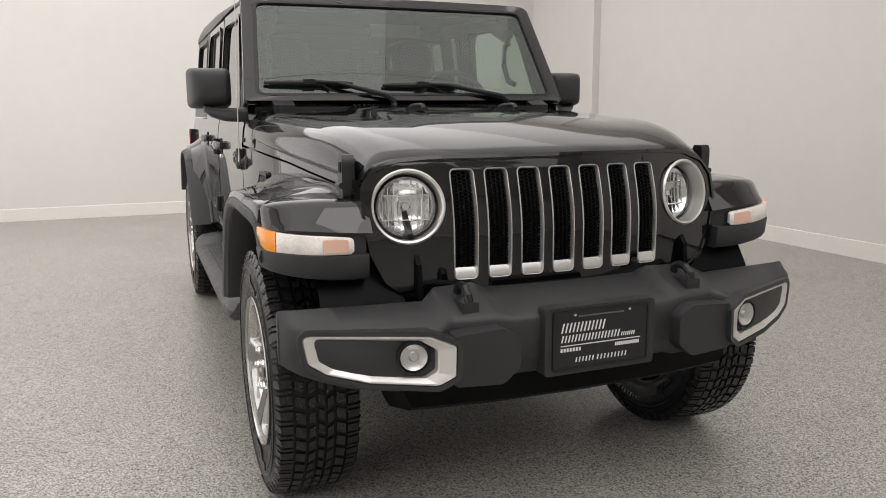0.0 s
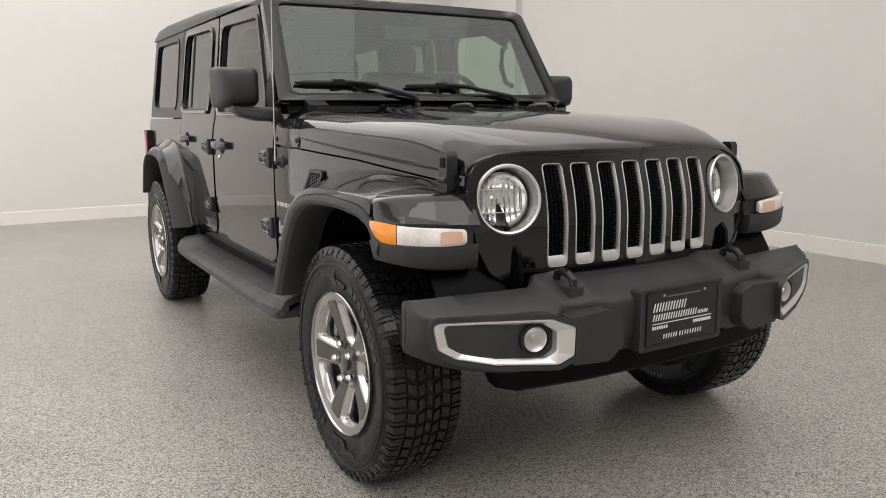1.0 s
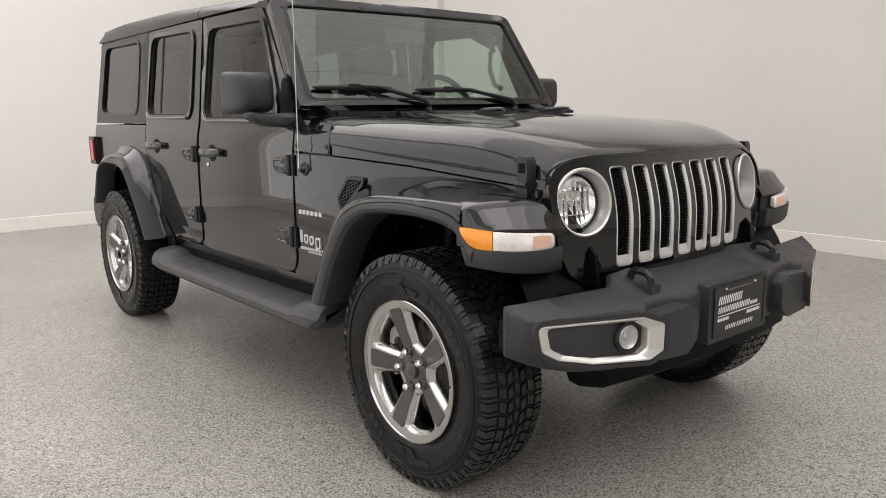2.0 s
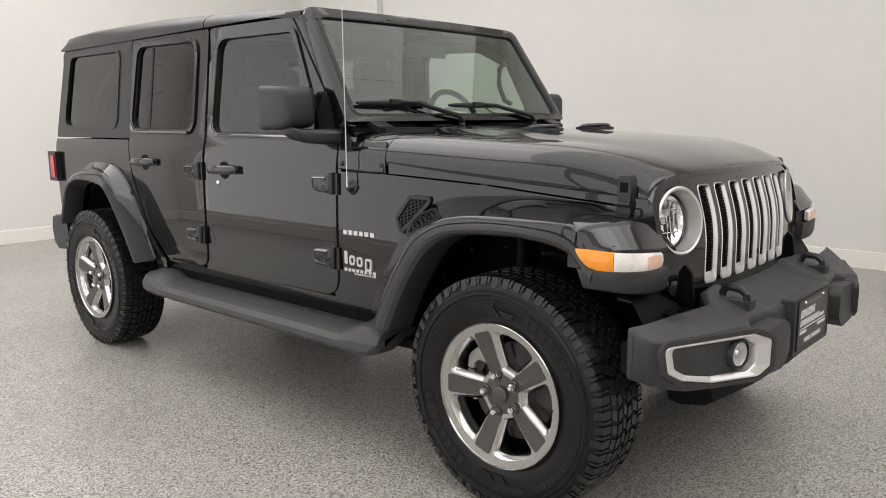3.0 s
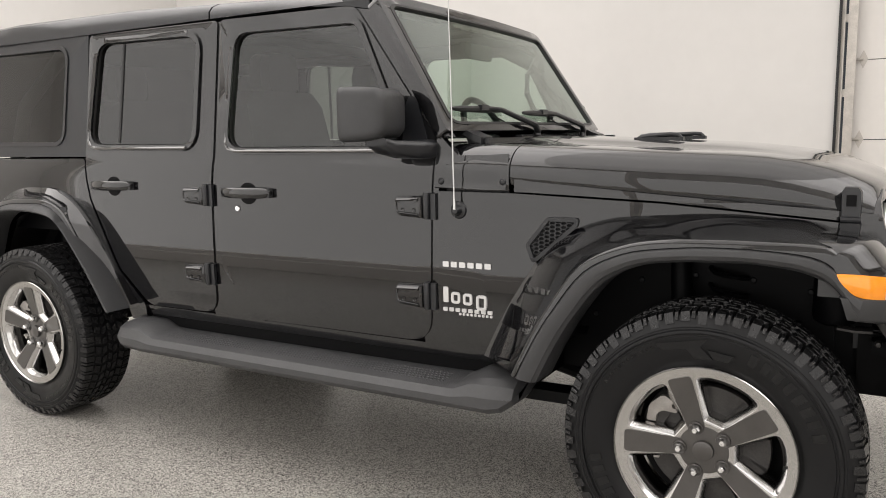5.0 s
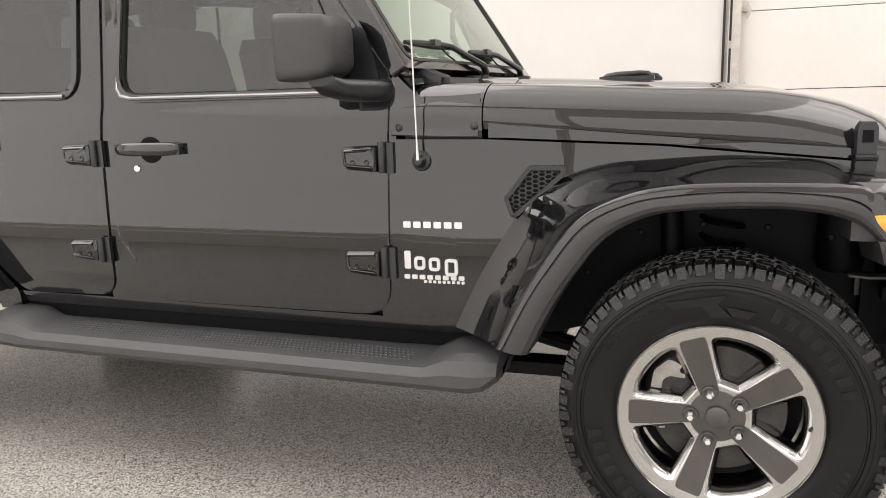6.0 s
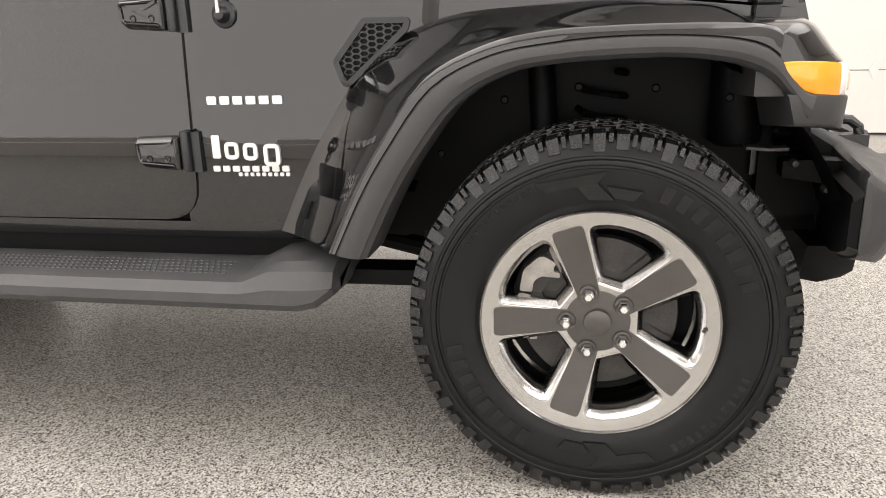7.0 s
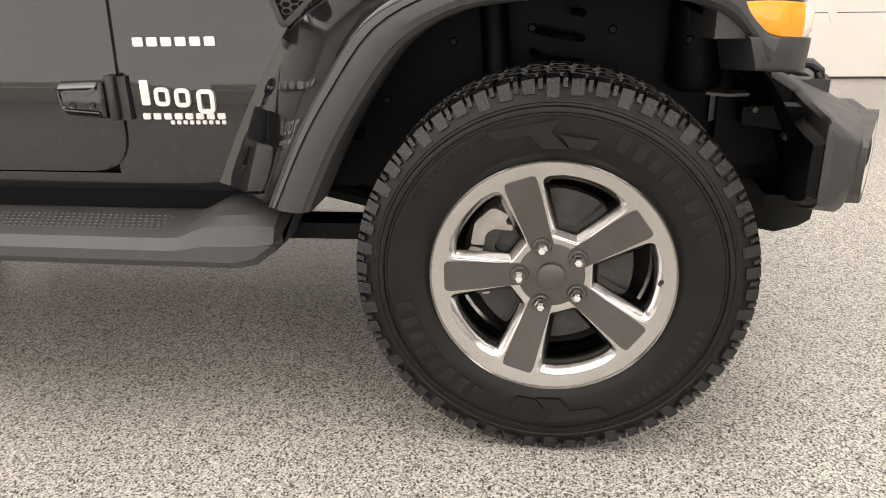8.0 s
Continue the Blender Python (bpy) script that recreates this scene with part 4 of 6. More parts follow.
for s in (-1, 1):
    pad = thicken(sheet(fillet([(s * 0.262, 0.635), (s * 0.262, 0.545), (s * 0.312, 0.505), (s * 0.449, 0.514), (s * 0.449, 0.652), (s * 0.312, 0.660)], [0.03, 0.03, 0.03, 0.01, 0.01, 0.03]), (), [s * v for v in (0.3, 0.36, 0.42)]),
                  lambda x, z: (x, pad_y(x), z), lambda x, z: (x, bump_y(x) + 0.02, z))
    part("bumper_pad", bevelled(pad, 0.02, 4, 60), PLASTIC, bumper)
    outer = fillet([(s * 0.826, 0.659), (s * 0.515, 0.658), (s * 0.450, 0.632), (s * 0.452, 0.548), (s * 0.495, 0.521), (s * 0.66, 0.528), (s * 0.765, 0.551), (s * 0.812, 0.580)], [0.022, 0.02, 0.012, 0.012, 0.03, 0.03, 0.03, 0.02], 4)
    inner = fillet([(s * 0.778, 0.644), (s * 0.535, 0.642), (s * 0.494, 0.617), (s * 0.494, 0.560), (s * 0.522, 0.540), (s * 0.655, 0.546), (s * 0.74, 0.568), (s * 0.772, 0.592)], [0.016, 0.02, 0.014, 0.014, 0.02, 0.03, 0.02, 0.014], 4)
    xc = [s * v for v in (0.45, 0.5, 0.55, 0.6, 0.65, 0.7, 0.75, 0.79)]
    pod = thicken(sheet(grown(outer, 0.013), (outer,), xc), lambda x, z: (x, pod_y(x) - 0.003, z), lambda x, z: (x, max(bump_y(x) + 0.03, pod_y(x) + 0.03), z))
    part("lamp_pod", bevelled(pod, 0.005, 2, 60), PLASTIC, bumper)
    rows = [[(x, pod_y(x) + d, z) for x, z in o] for o, d in ((outer, 0.02), (grown(outer, -0.001), 0.001), (grown(outer, -0.004), -0.0025), (grown(outer, -0.008), -0.001), (grown(inner, 0.003), 0.008), (inner, 0.012), (inner, 0.05))]
    bezel = part("fog_lamp_bezel", loft(rows, True, False), SPOKE, bumper, "satin silver fog lamp bezel", 24)
    dishm = thicken(sheet(grown(inner, 0.003), (), xc), lambda x, z: (x, pod_y(x) + 0.048, z), lambda x, z: (x, pod_y(x) + 0.056, z))
    part("fog_lamp_pocket", dishm, DARK, bezel)
    mesh_in = fillet([(s * 0.770, 0.640), (s * 0.612, 0.638), (s * 0.606, 0.550), (s * 0.67, 0.556), (s * 0.745, 0.580)], 0.012, 3)
    part("fog_mesh", honeycomb(mesh_in, 0.0065, 0.28, lambda u, v, d: (u, pod_y(u) + 0.030 + d, v), 0.007), SATIN, bezel)
    fog = part("fog_lamp", spin([(0.046, 0.03), (0.046, 0.0), (0.043, -0.006), (0.040, -0.006), (0.036, 0.012)], 32, axis="y"), SATIN, bumper, "small round clear fog lamp", loc=pose(s * 0.551, pod_y(0.551) + 0.014, 0.597, 0, 0, s * 10))
    part("fog_reflector", spin([(0.036, -0.003), (0.028, 0.004), (0.014, 0.007), (0.010, 0.0), (0.0, -0.001)], 28, axis="y"), SILVER, fog)
    fg = part("fog_glass", spin([(0.036, -0.002), (0.03, -0.008), (0.018, -0.012), (0.0, -0.014)], 28, axis="y"), LENS, fog)
    fg.visible_shadow = False
    hook = tube([(s * 0.372, -0.52, 0.715), (s * 0.372, -0.528, 0.744), (s * 0.372, -0.545, 0.752), (s * 0.372, -0.578, 0.749), (s * 0.372, -0.598, 0.733), (s * 0.372, -0.606, 0.695)], [0.012, 0.012, 0.012, 0.012, 0.012, 0.013], 10)
    part("tow_hook", hook, SATIN, bumper, "black steel tow hook")
    part("hook_seat", block(s * 0.372 - 0.024, s * 0.372 + 0.024, -0.618, -0.51, 0.67, 0.716, 0.010, 3), PLASTIC, bumper)
holder = part("plate_holder", prism(fillet([(-0.18, 0.500), (0.18, 0.500), (0.18, 0.694), (-0.18, 0.694)], 0.012), "y", -0.685, -0.64, 0.006, 3), PLASTIC, bumper, "black plastic plate holder")
plate = part("dealer_plate", prism(fillet([(-0.155, 0.517), (0.155, 0.517), (0.155, 0.682), (-0.155, 0.682)], 0.008), "y", -0.6885, -0.684, 0.001), PLATE, holder, "black dealer plate with white print")
rim = thicken(sheet(fillet([(-0.158, 0.514), (0.158, 0.514), (0.158, 0.685), (-0.158, 0.685)], 0.009), (fillet([(-0.152, 0.52), (0.152, 0.52), (0.152, 0.679), (-0.152, 0.679)], 0.006),)), lambda x, z: (x, -0.6905, z), lambda x, z: (x, -0.684, z))
part("plate_rim", rim, SATIN, plate)


def bars(name, row, z0, z1, mat, parent, lean=0.1):
    """Plain bars standing for a line of print: row of (start, end) along x."""
    bm = bmesh.new()
    for a, b in row:
        d = (z1 - z0) * lean
        pts = [(a, z0), (b, z0), (b + d, z1), (a + d, z1)]
        merge(bm, prism(pts, "y", -0.6898, -0.688))
    return part(name, bm, mat, parent)


def strokes(a, b, count, width):
    step = (b - a) / count
    return [(a + k * step, a + k * step + width) for k in range(count)]


bars("print_bar", strokes(-0.132, 0.012, 12, 0.0042), 0.622, 0.649, WHITE, plate, 0.25)
bars("print_bar", strokes(-0.132, 0.062, 18, 0.0040), 0.594, 0.614, WHITE, plate, 0.25)
bars("print_bar", strokes(0.064, 0.112, 7, 0.003), 0.594, 0.605, WHITE, plate, 0.2)
bars("print_rule", [(-0.133, 0.128)], 0.583, 0.5855, WHITE, plate, 0)
bars("print_bar", strokes(-0.133, -0.065, 7, 0.006), 0.567, 0.577, WHITE, plate, 0)
bars("print_bar", strokes(0.045, 0.128, 12, 0.0048), 0.567, 0.577, WHITE, plate, 0)
bars("print_bar", strokes(-0.085, -0.02, 6, 0.0035), 0.534, 0.548, WHITE, plate, 0.2)
bars("print_bar", strokes(-0.015, 0.09, 9, 0.0035), 0.534, 0.548, WHITE, plate, 0.2)
bars("print_bar", strokes(-0.075, 0.075, 20, 0.003), 0.664, 0.668, material("grey_print", (0.25, 0.25, 0.25), rough=0.5), plate, 0)
for x in (-0.09, 0.09):
    part("plate_screw", spin([(0.0, -0.004), (0.004, -0.0035), (0.005, 0.0)], 12, axis="y"), CHROME, plate, loc=(x, -0.6885, 0.671))

# ---- wheels ----
RIM_X = 0.127


def tyre_mesh():
    """Carcass with moulded rings and an all-terrain tread of staggered blocks."""
    R, hw = 0.390, 0.127
    prof = [(0.232, 0.100), (0.240, 0.110), (0.252, 0.1135), (0.258, 0.118), (0.285, 0.1215), (0.31, 0.1265), (0.326, 0.1275), (0.328, 0.1258), (0.332, 0.1258), (0.334, 0.1300), (0.337, 0.1306), (0.343, 0.1292), (0.346, 0.1250), (0.350, 0.1245), (0.352, 0.1255), (0.355, 0.125), (0.360, 0.1215), (0.374, 0.1195), (0.383, 0.113), (R, 0.099), (R, 0.0)]
    full = prof + [(r, -x) for r, x in reversed(prof[:-1])]
    carcass = spin([(r, x) for r, x in full], 84)
    bm = bmesh.new()
    n = 54
    for k in range(n):
        a = k * math.tau / n

        def put(x, r, ang):
            return (x, r * math.cos(ang), r * math.sin(ang))
        step = math.tau / n
        # five rows: (x from, x to, start, end, skew)
        for x0, x1, f0, f1, skew in ((-0.074, -0.042, 0.08, 0.86, 0.22), (-0.036, -0.013, 0.42, 1.18, -0.2), (-0.008, 0.013, 0.05, 0.8, 0.2), (0.018, 0.040, 0.5, 1.26, -0.2), (0.045, 0.076, 0.14, 0.92, 0.22)):
            a0, a1 = a + f0 * step, a + f1 * step
            lo = [put(x0, R - 0.004, a0), put(x1, R - 0.004, a0 + skew * step), put(x1, R - 0.004, a1 + skew * step), put(x0, R - 0.004, a1)]
            rt = R + 0.007
            hi = [put(x0 + 0.002, rt, a0 + 0.05 * step), put(x1 - 0.002, rt, a0 + (skew + 0.05) * step), put(x1 - 0.002, rt, a1 + (skew - 0.05) * step), put(x0 + 0.002, rt, a1 - 0.05 * step)]
            merge_quads(bm, lo, hi)
        # shoulder lugs, long and short in turn
        for s, q in ((-1, 0), (-1, 1), (1, 0), (1, 1)):
            b0 = a + (0.03 if s < 0 else 0.5) * step
            a0, a1 = b0 + (0.0, 0.66)[q] * step, b0 + (0.60, 0.92)[q] * step
            deep = ((0.366, 0.373), (0.357, 0.376), (0.362, 0.370))[k % 3][q]
            xs, xo = s * 0.080, s * 0.114
            lo = [put(xs, R - 0.006, a0), put(xs, R - 0.006, a1), put(s * 0.1205, deep, a1), put(s * 0.1205, deep, a0)]
            hi = [put(xs, R + 0.007, a0 + 0.04 * step), put(xs, R + 0.007, a1 - 0.04 * step), put(s * 0.1245, deep + 0.002, a1 - 0.04 * step), put(s * 0.1245, deep + 0.002, a0 + 0.04 * step)]
            mid_lo = [put(s * 0.108, R - 0.011, a0), put(s * 0.108, R - 0.011, a1)]
            mid_hi = [put(s * 0.1165, R + 0.002, a0 + 0.04 * step), put(s * 0.113, R + 0.003, a1 - 0.04 * step)]
            merge_quads(bm, [lo[0], lo[1], mid_lo[1], mid_lo[0]], [hi[0], hi[1], mid_hi[1], mid_hi[0]])
            merge_quads(bm, [mid_lo[0], mid_lo[1], lo[2], lo[3]], [mid_hi[0], mid_hi[1], hi[2], hi[3]])
    # raised bars where the side wall carries lettering
    marks = bmesh.new()
    for a0, count, step, r0, r1, w in ((1.95, 8, 0.118, 0.284, 0.318, 0.078), (5.20, 8, 0.118, 0.284, 0.318, 0.078), (0.55, 14, 0.05, 0.302, 0.317, 0.032), (3.45, 12, 0.062, 0.300, 0.317, 0.040)):
        for k in range(count):
            b0 = a0 + k * step
            for s in (-1, 1):
                lo = [(s * 0.120, r * math.cos(b), r * math.sin(b)) for r, b in ((r0, b0), (r0, b0 + w), (r1, b0 + w), (r1, b0))]
                hi = [(s * (0.1245 if r == r0 else 0.1285), r * math.cos(b), r * math.sin(b)) for r, b in ((r0, b0 + 0.004), (r0, b0 + w - 0.004), (r1, b0 + w - 0.004), (r1, b0 + 0.004))]
                merge_quads(marks, lo, hi)
    # raised arrow flashes between the lettering
    flash = bmesh.new()
    for a0 in (1.50, 4.64):
        for s in (-1, 1):
            for r0, r1, b0, b1, b2, b3 in ((0.298, 0.322, -0.30, -0.34, 0.10, 0.04), (0.266, 0.298, -0.02, -0.10, 0.04, 0.16), (0.270, 0.292, 0.16, 0.10, 0.34, 0.30)):
                lo = [(s * 0.117, r * math.cos(a0 + b), r * math.sin(a0 + b)) for r, b in ((r0, b0), (r1, b1), (r1, b2), (r0, b3))]
                hi = [(s * (0.1262 if r < 0.28 else 0.1278 if r < 0.3 else 0.1300), y, z) for r, (x, y, z) in zip((r0, r1, r1, r0), lo)]
                merge_quads(flash, lo, hi)
    return carcass, bm, marks, flash


def merge_quads(bm, lo, hi):
    a, b = [bm.verts.new(p) for p in lo], [bm.verts.new(p) for p in hi]
    bm.faces.new(b)
    for i in range(4):
        j = (i + 1) % 4
        bm.faces.new((a[i], a[j], b[j], b[i]))


def polar(r, a, x):
    return (x, -r * math.cos(a), r * math.sin(a))


SPOKES = [radians(108 + 72 * k) for k in range(5)]


def rim_face():
    """The machined face: outer band and five broad spokes, with openings between them cut through."""
    outline = [(0.2485 * math.cos(k * math.tau / 120), 0.2485 * math.sin(k * math.tau / 120)) for k in range(120)]
    holes = []
    for a in SPOKES:
        m = a + radians(36)

        def hw(r, half):
            return math.asin(min(1, half / r))
        def arm(r, off, sgn):
            t = (a + hw(r, off)) if sgn > 0 else (a + radians(72) - hw(r, off))
            return (r * math.cos(t), r * math.sin(t))
        pts = [arm(0.088, 0.026, 1), arm(0.221, 0.043, 1)]
        t0, t1 = a + hw(0.221, 0.043), a + radians(72) - hw(0.221, 0.043)
        pts += [(0.2245 * math.cos(t0 + (t1 - t0) * f), 0.2245 * math.sin(t0 + (t1 - t0) * f)) for f in (0.22, 0.36, 0.5, 0.64, 0.78)]
        pts += [arm(0.221, 0.043, -1), arm(0.088, 0.026, -1)]
        holes.append(fillet(pts, [0.010, 0.020, 0, 0, 0, 0, 0, 0.020, 0.010], 5))
    grid = [k * 0.0125 for k in range(-19, 20)]
    bm = sheet(outline, holes, grid, grid)

    def dish(u, v):
        r = math.hypot(u, v)
        return lerp(((0.0, 0.030), (0.06, 0.030), (0.09, 0.027), (0.15, 0.017), (0.21, 0.006), (0.235, 0.002), (0.25, 0.0)), r)
    face = thicken(bm, lambda u, v: (-(RIM_X - 0.008) + dish(u, v), -u, v), lambda u, v: (-(RIM_X - 0.008) + dish(u, v) + 0.030, -u, v))
    wells = []
    for o in holes:
        rows = [[(-(RIM_X - 0.008) + dish(*p) + d, -q[0], q[1]) for p, q in zip(o, grown(o, g))] for g, d in ((0.003, -0.0004), (0.001, 0.0), (-0.0015, 0.0035), (-0.012, 0.014), (-0.0155, 0.026), (-0.016, 0.06))]
        wells.append(loft(rows, True, False))
    return face, wells


RIM_K = 0.957


def build_wheel():
    face, wells = rim_face()
    wheel = part("wheel", face, ALLOY, None, "", 40)
    for w in wells:
        part("spoke_window", w, WELL, wheel, "", 50)
    part("rim_barrel", spin([(0.249, -RIM_X + 0.008), (0.2515, -RIM_X + 0.001), (0.254, -RIM_X + 0.004), (0.254, -RIM_X + 0.02), (0.240, -RIM_X + 0.028), (0.232, -0.06), (0.222, 0.0), (0.225, 0.09), (0.25, 0.115), (0.246, 0.115), (0.219, 0.09), (0.216, 0.0), (0.224, -0.06), (0.229, -RIM_X + 0.03), (0.249, -RIM_X + 0.008)], 72), ALLOY, wheel)
    for ob in [wheel, *wheel.children]:
        ob.data.transform(Matrix.Diagonal((1, RIM_K, RIM_K, 1)))
    carcass, tread, marks, flash = tyre_mesh()
    tyre = part("tyre", carcass, RUBBER, wheel, "black all-terrain tyre", 30)
    tagged(part("sidewall_relief", marks, RELIEF, tyre), kind="stuff")
    tagged(part("sidewall_flash", flash, RELIEF, tyre), kind="stuff")
    tagged(part("tread_block", tread, TREAD, tyre), kind="stuff")
    for a in SPOKES:
        pts = fillet([(0.040, -0.0225), (0.204, -0.0335), (0.222, -0.0325), (0.222, 0.0325), (0.204, 0.0335), (0.040, 0.0225)], [0.004, 0.01, 0.012, 0.012, 0.01, 0.004], 3)
        sh = sheet(pts, (), (0.06, 0.09, 0.12, 0.15, 0.18, 0.21))

        def put(u, v, o):
            r = math.hypot(u, v)
            d = lerp(((0.0, 0.030), (0.06, 0.030), (0.09, 0.027), (0.15, 0.017), (0.21, 0.006), (0.235, 0.002), (0.25, 0.0)), r)
            ca, sa = math.cos(a), math.sin(a)
            return (-(RIM_X - 0.008) + d + o, -(u * ca - v * sa) * RIM_K, (u * sa + v * ca) * RIM_K)
        part("spoke_inlay", thicken(sh, lambda u, v: put(u, v, -0.0018), lambda u, v: put(u, v, 0.012)), INLAY, wheel, "dark grey painted spoke inlay")
    part("hub_pad", spin([(0.0, -RIM_X + 0.034), (0.052, -RIM_X + 0.034), (0.066, -RIM_X + 0.036), (0.072, -RIM_X + 0.042), (0.074, -RIM_X + 0.06)], 40), INLAY, wheel)
    part("hub_cap", spin([(0.0, -RIM_X + 0.021), (0.022, -RIM_X + 0.0215), (0.0275, -RIM_X + 0.024), (0.029, -RIM_X + 0.032)], 36), INLAY, wheel, "dark grey centre cap")
    nut = spin([(0.0, -0.014), (0.007, -0.013), (0.0118, -0.007), (0.0132, 0.0), (0.0132, 0.014)], 6)
    me = mesh_only("lug_nut", nut, CHROME, 25)
    seat = mesh_only("nut_seat", spin([(0.0135, 0.0), (0.0185, -0.002), (0.020, 0.002)], 24), INLAY)
    for a in SPOKES:
        link("lug_nut", me, wheel, "chrome lug nut", polar(0.0635, a, -RIM_X + 0.020))
        link("nut_seat", seat, wheel, "", polar(0.0635, a, -RIM_X + 0.0305))
    part("valve_stem", tube([polar(0.214, 0.0, -RIM_X + 0.03), polar(0.207, 0.0, -RIM_X + 0.006)], 0.004), SEAL, wheel)
    weights = bmesh.new()
    for k in range(8):
        a = radians(-84 + k * 2.4)
        merge(weights, block(-0.012, 0.012, -0.004, 0.004, -0.002, 0.002, 0.001, 1), Matrix.Translation(polar(0.2185, a, -0.035)) @ Matrix.Rotation(-a + math.pi / 2, 4, "X"))
    part("balance_weight", weights, CALIPER, wheel)
    return wheel


wheel = build_wheel()
wheel.parent = car
wheel.matrix_basis = Matrix.Translation((-TRACK, 0, AXLE))
wheels = [(-TRACK, WHEELBASE, 0, 17), (TRACK, 0, 180, 40), (TRACK, WHEELBASE, 180, 8)]
for x, y, turn, roll in wheels:
    w = copy_thing(wheel, pose(x, y, AXLE, 0, 0, turn) @ pose(0, 0, 0, roll, 0, 0))
    w.parent = car
for x, y, s in ((-TRACK, 0, -1), (-TRACK, WHEELBASE, -1), (TRACK, 0, 1), (TRACK, WHEELBASE, 1)):
    disc_r = part("brake_disc", spin([(0.0, -0.062), (0.075, -0.062), (0.085, -0.05), (0.09, -0.034), (0.165, -0.034), (0.167, -0.030), (0.167, -0.012), (0.09, -0.010), (0.0, -0.01)], 48), IRON, car, "", loc=pose(x, y, AXLE, 0, 0, 0 if s < 0 else 180))
    part("dust_shield", spin([(0.0, 0.012), (0.185, 0.012), (0.20, 0.006), (0.203, 0.010), (0.19, 0.02), (0.0, 0.02)], 40), DARK, disc_r)
    secs = [[polar(r, radians(a), xx) for r, xx in ((0.125, -0.052), (0.172, -0.055), (0.186, -0.04), (0.186, 0.03), (0.125, 0.03))] for a in (122, 134, 146, 158, 170, 180)]
    caliper = part("brake_caliper", bevelled(loft(secs), 0.008, 2), IRON, disc_r, "cast brake caliper")
    plate = fillet([(-0.164, 0.052), (-0.155, 0.100), (-0.118, 0.134), (-0.086, 0.116), (-0.093, 0.104), (-0.090, 0.097), (-0.080, 0.096), (-0.078, 0.084), (-0.116, 0.087), (-0.134, 0.076), (-0.136, 0.052)], [0.008, 0.02, 0.02, 0.004, 0.004, 0.003, 0.003, 0.004, 0.014, 0.014, 0.004], 3)
    part("caliper_bracket", bevelled(thicken(sheet(plate), lambda u, v: (-0.070, -u, v), lambda u, v: (-0.053, -u, v)), 0.003, 2, 60), CALIPER, caliper, "bare alloy caliper bracket")
    tab = [(-0.150, -0.036), (-0.112, -0.032), (-0.112, -0.040), (-0.124, -0.043), (-0.126, -0.056), (-0.140, -0.057), (-0.142, -0.046), (-0.150, -0.046)]
    part("sensor_tab", thicken(sheet(tab), lambda u, v: (-0.068, -u, v), lambda u, v: (-0.058, -u, v)), CALIPER, caliper)

# ---- side steps ----
for s in (-1, 1):
    def step_section(y, lift, inset, zlow=0.0):
        return [(s * x, y, z) for x, z in ((0.68, 0.425 + zlow), (0.68, 0.478 + lift), (0.755, 0.482 + lift), (0.845 - inset, 0.474 + lift), (0.872 - inset, 0.466 + lift * 0.8), (0.892 - inset, 0.446 + lift * 0.35), (0.892 - inset, 0.424 + zlow), (0.872 - inset, 0.404 + zlow), (0.76, 0.400 + zlow))]
    st = [(0.548, 0.012, 0.05, 0.05), (0.560, 0.03, 0.02, 0.035), (0.598, 0.036, 0.006, 0.008), (0.64, 0.037, 0.0, 0.0), (0.70, 0.034, 0.0, 0.0), (0.765, 0.001, 0.0, 0.0), (0.80, 0.0, 0.0, 0.0), (1.4, 0.0, 0.0, 0.0), (2.13, 0.0, 0.0, 0.0), (2.18, 0.002, 0.0, 0.0), (2.24, 0.03, 0.0, 0.0), (2.35, 0.034, 0.006, 0.004), (2.385, 0.03, 0.02, 0.02), (2.398, 0.012, 0.05, 0.04)]
    step = part("side_step", loft([step_section(*q) for q in st]), STEP, car, "black grained plastic side step", 24)
    pad = bmesh.new()
    for j in range(5):
        for k in range(92):
            y, x = 0.82 + k * 0.0143 + (j % 2) * 0.007, 0.768 + j * 0.0165
            z = 0.4815 - (x - 0.755) * 0.089
            merge_quads(pad, [(s * (x + a), y + b, z - 0.001) for a, b in ((-0.007, -0.004), (0.007, -0.004), (0.007, 0.004), (-0.007, 0.004))], [(s * (x + a), y + b, z + 0.0012) for a, b in ((-0.005, -0.0025), (0.005, -0.0025), (0.005, 0.0025), (-0.005, 0.0025))])
    tagged(part("step_tread", pad, STEP, step, "studded anti-slip tread"), kind="stuff")
    for y in (0.66, 1.4, 2.2):
        part("step_bracket", block(min(s * 0.42, s * 0.70), max(s * 0.42, s * 0.70), y - 0.03, y + 0.03, 0.43, 0.46, 0.004), DARK, step)

# ---- door hardware ----


def flank_x(z):
    return side_x(z)


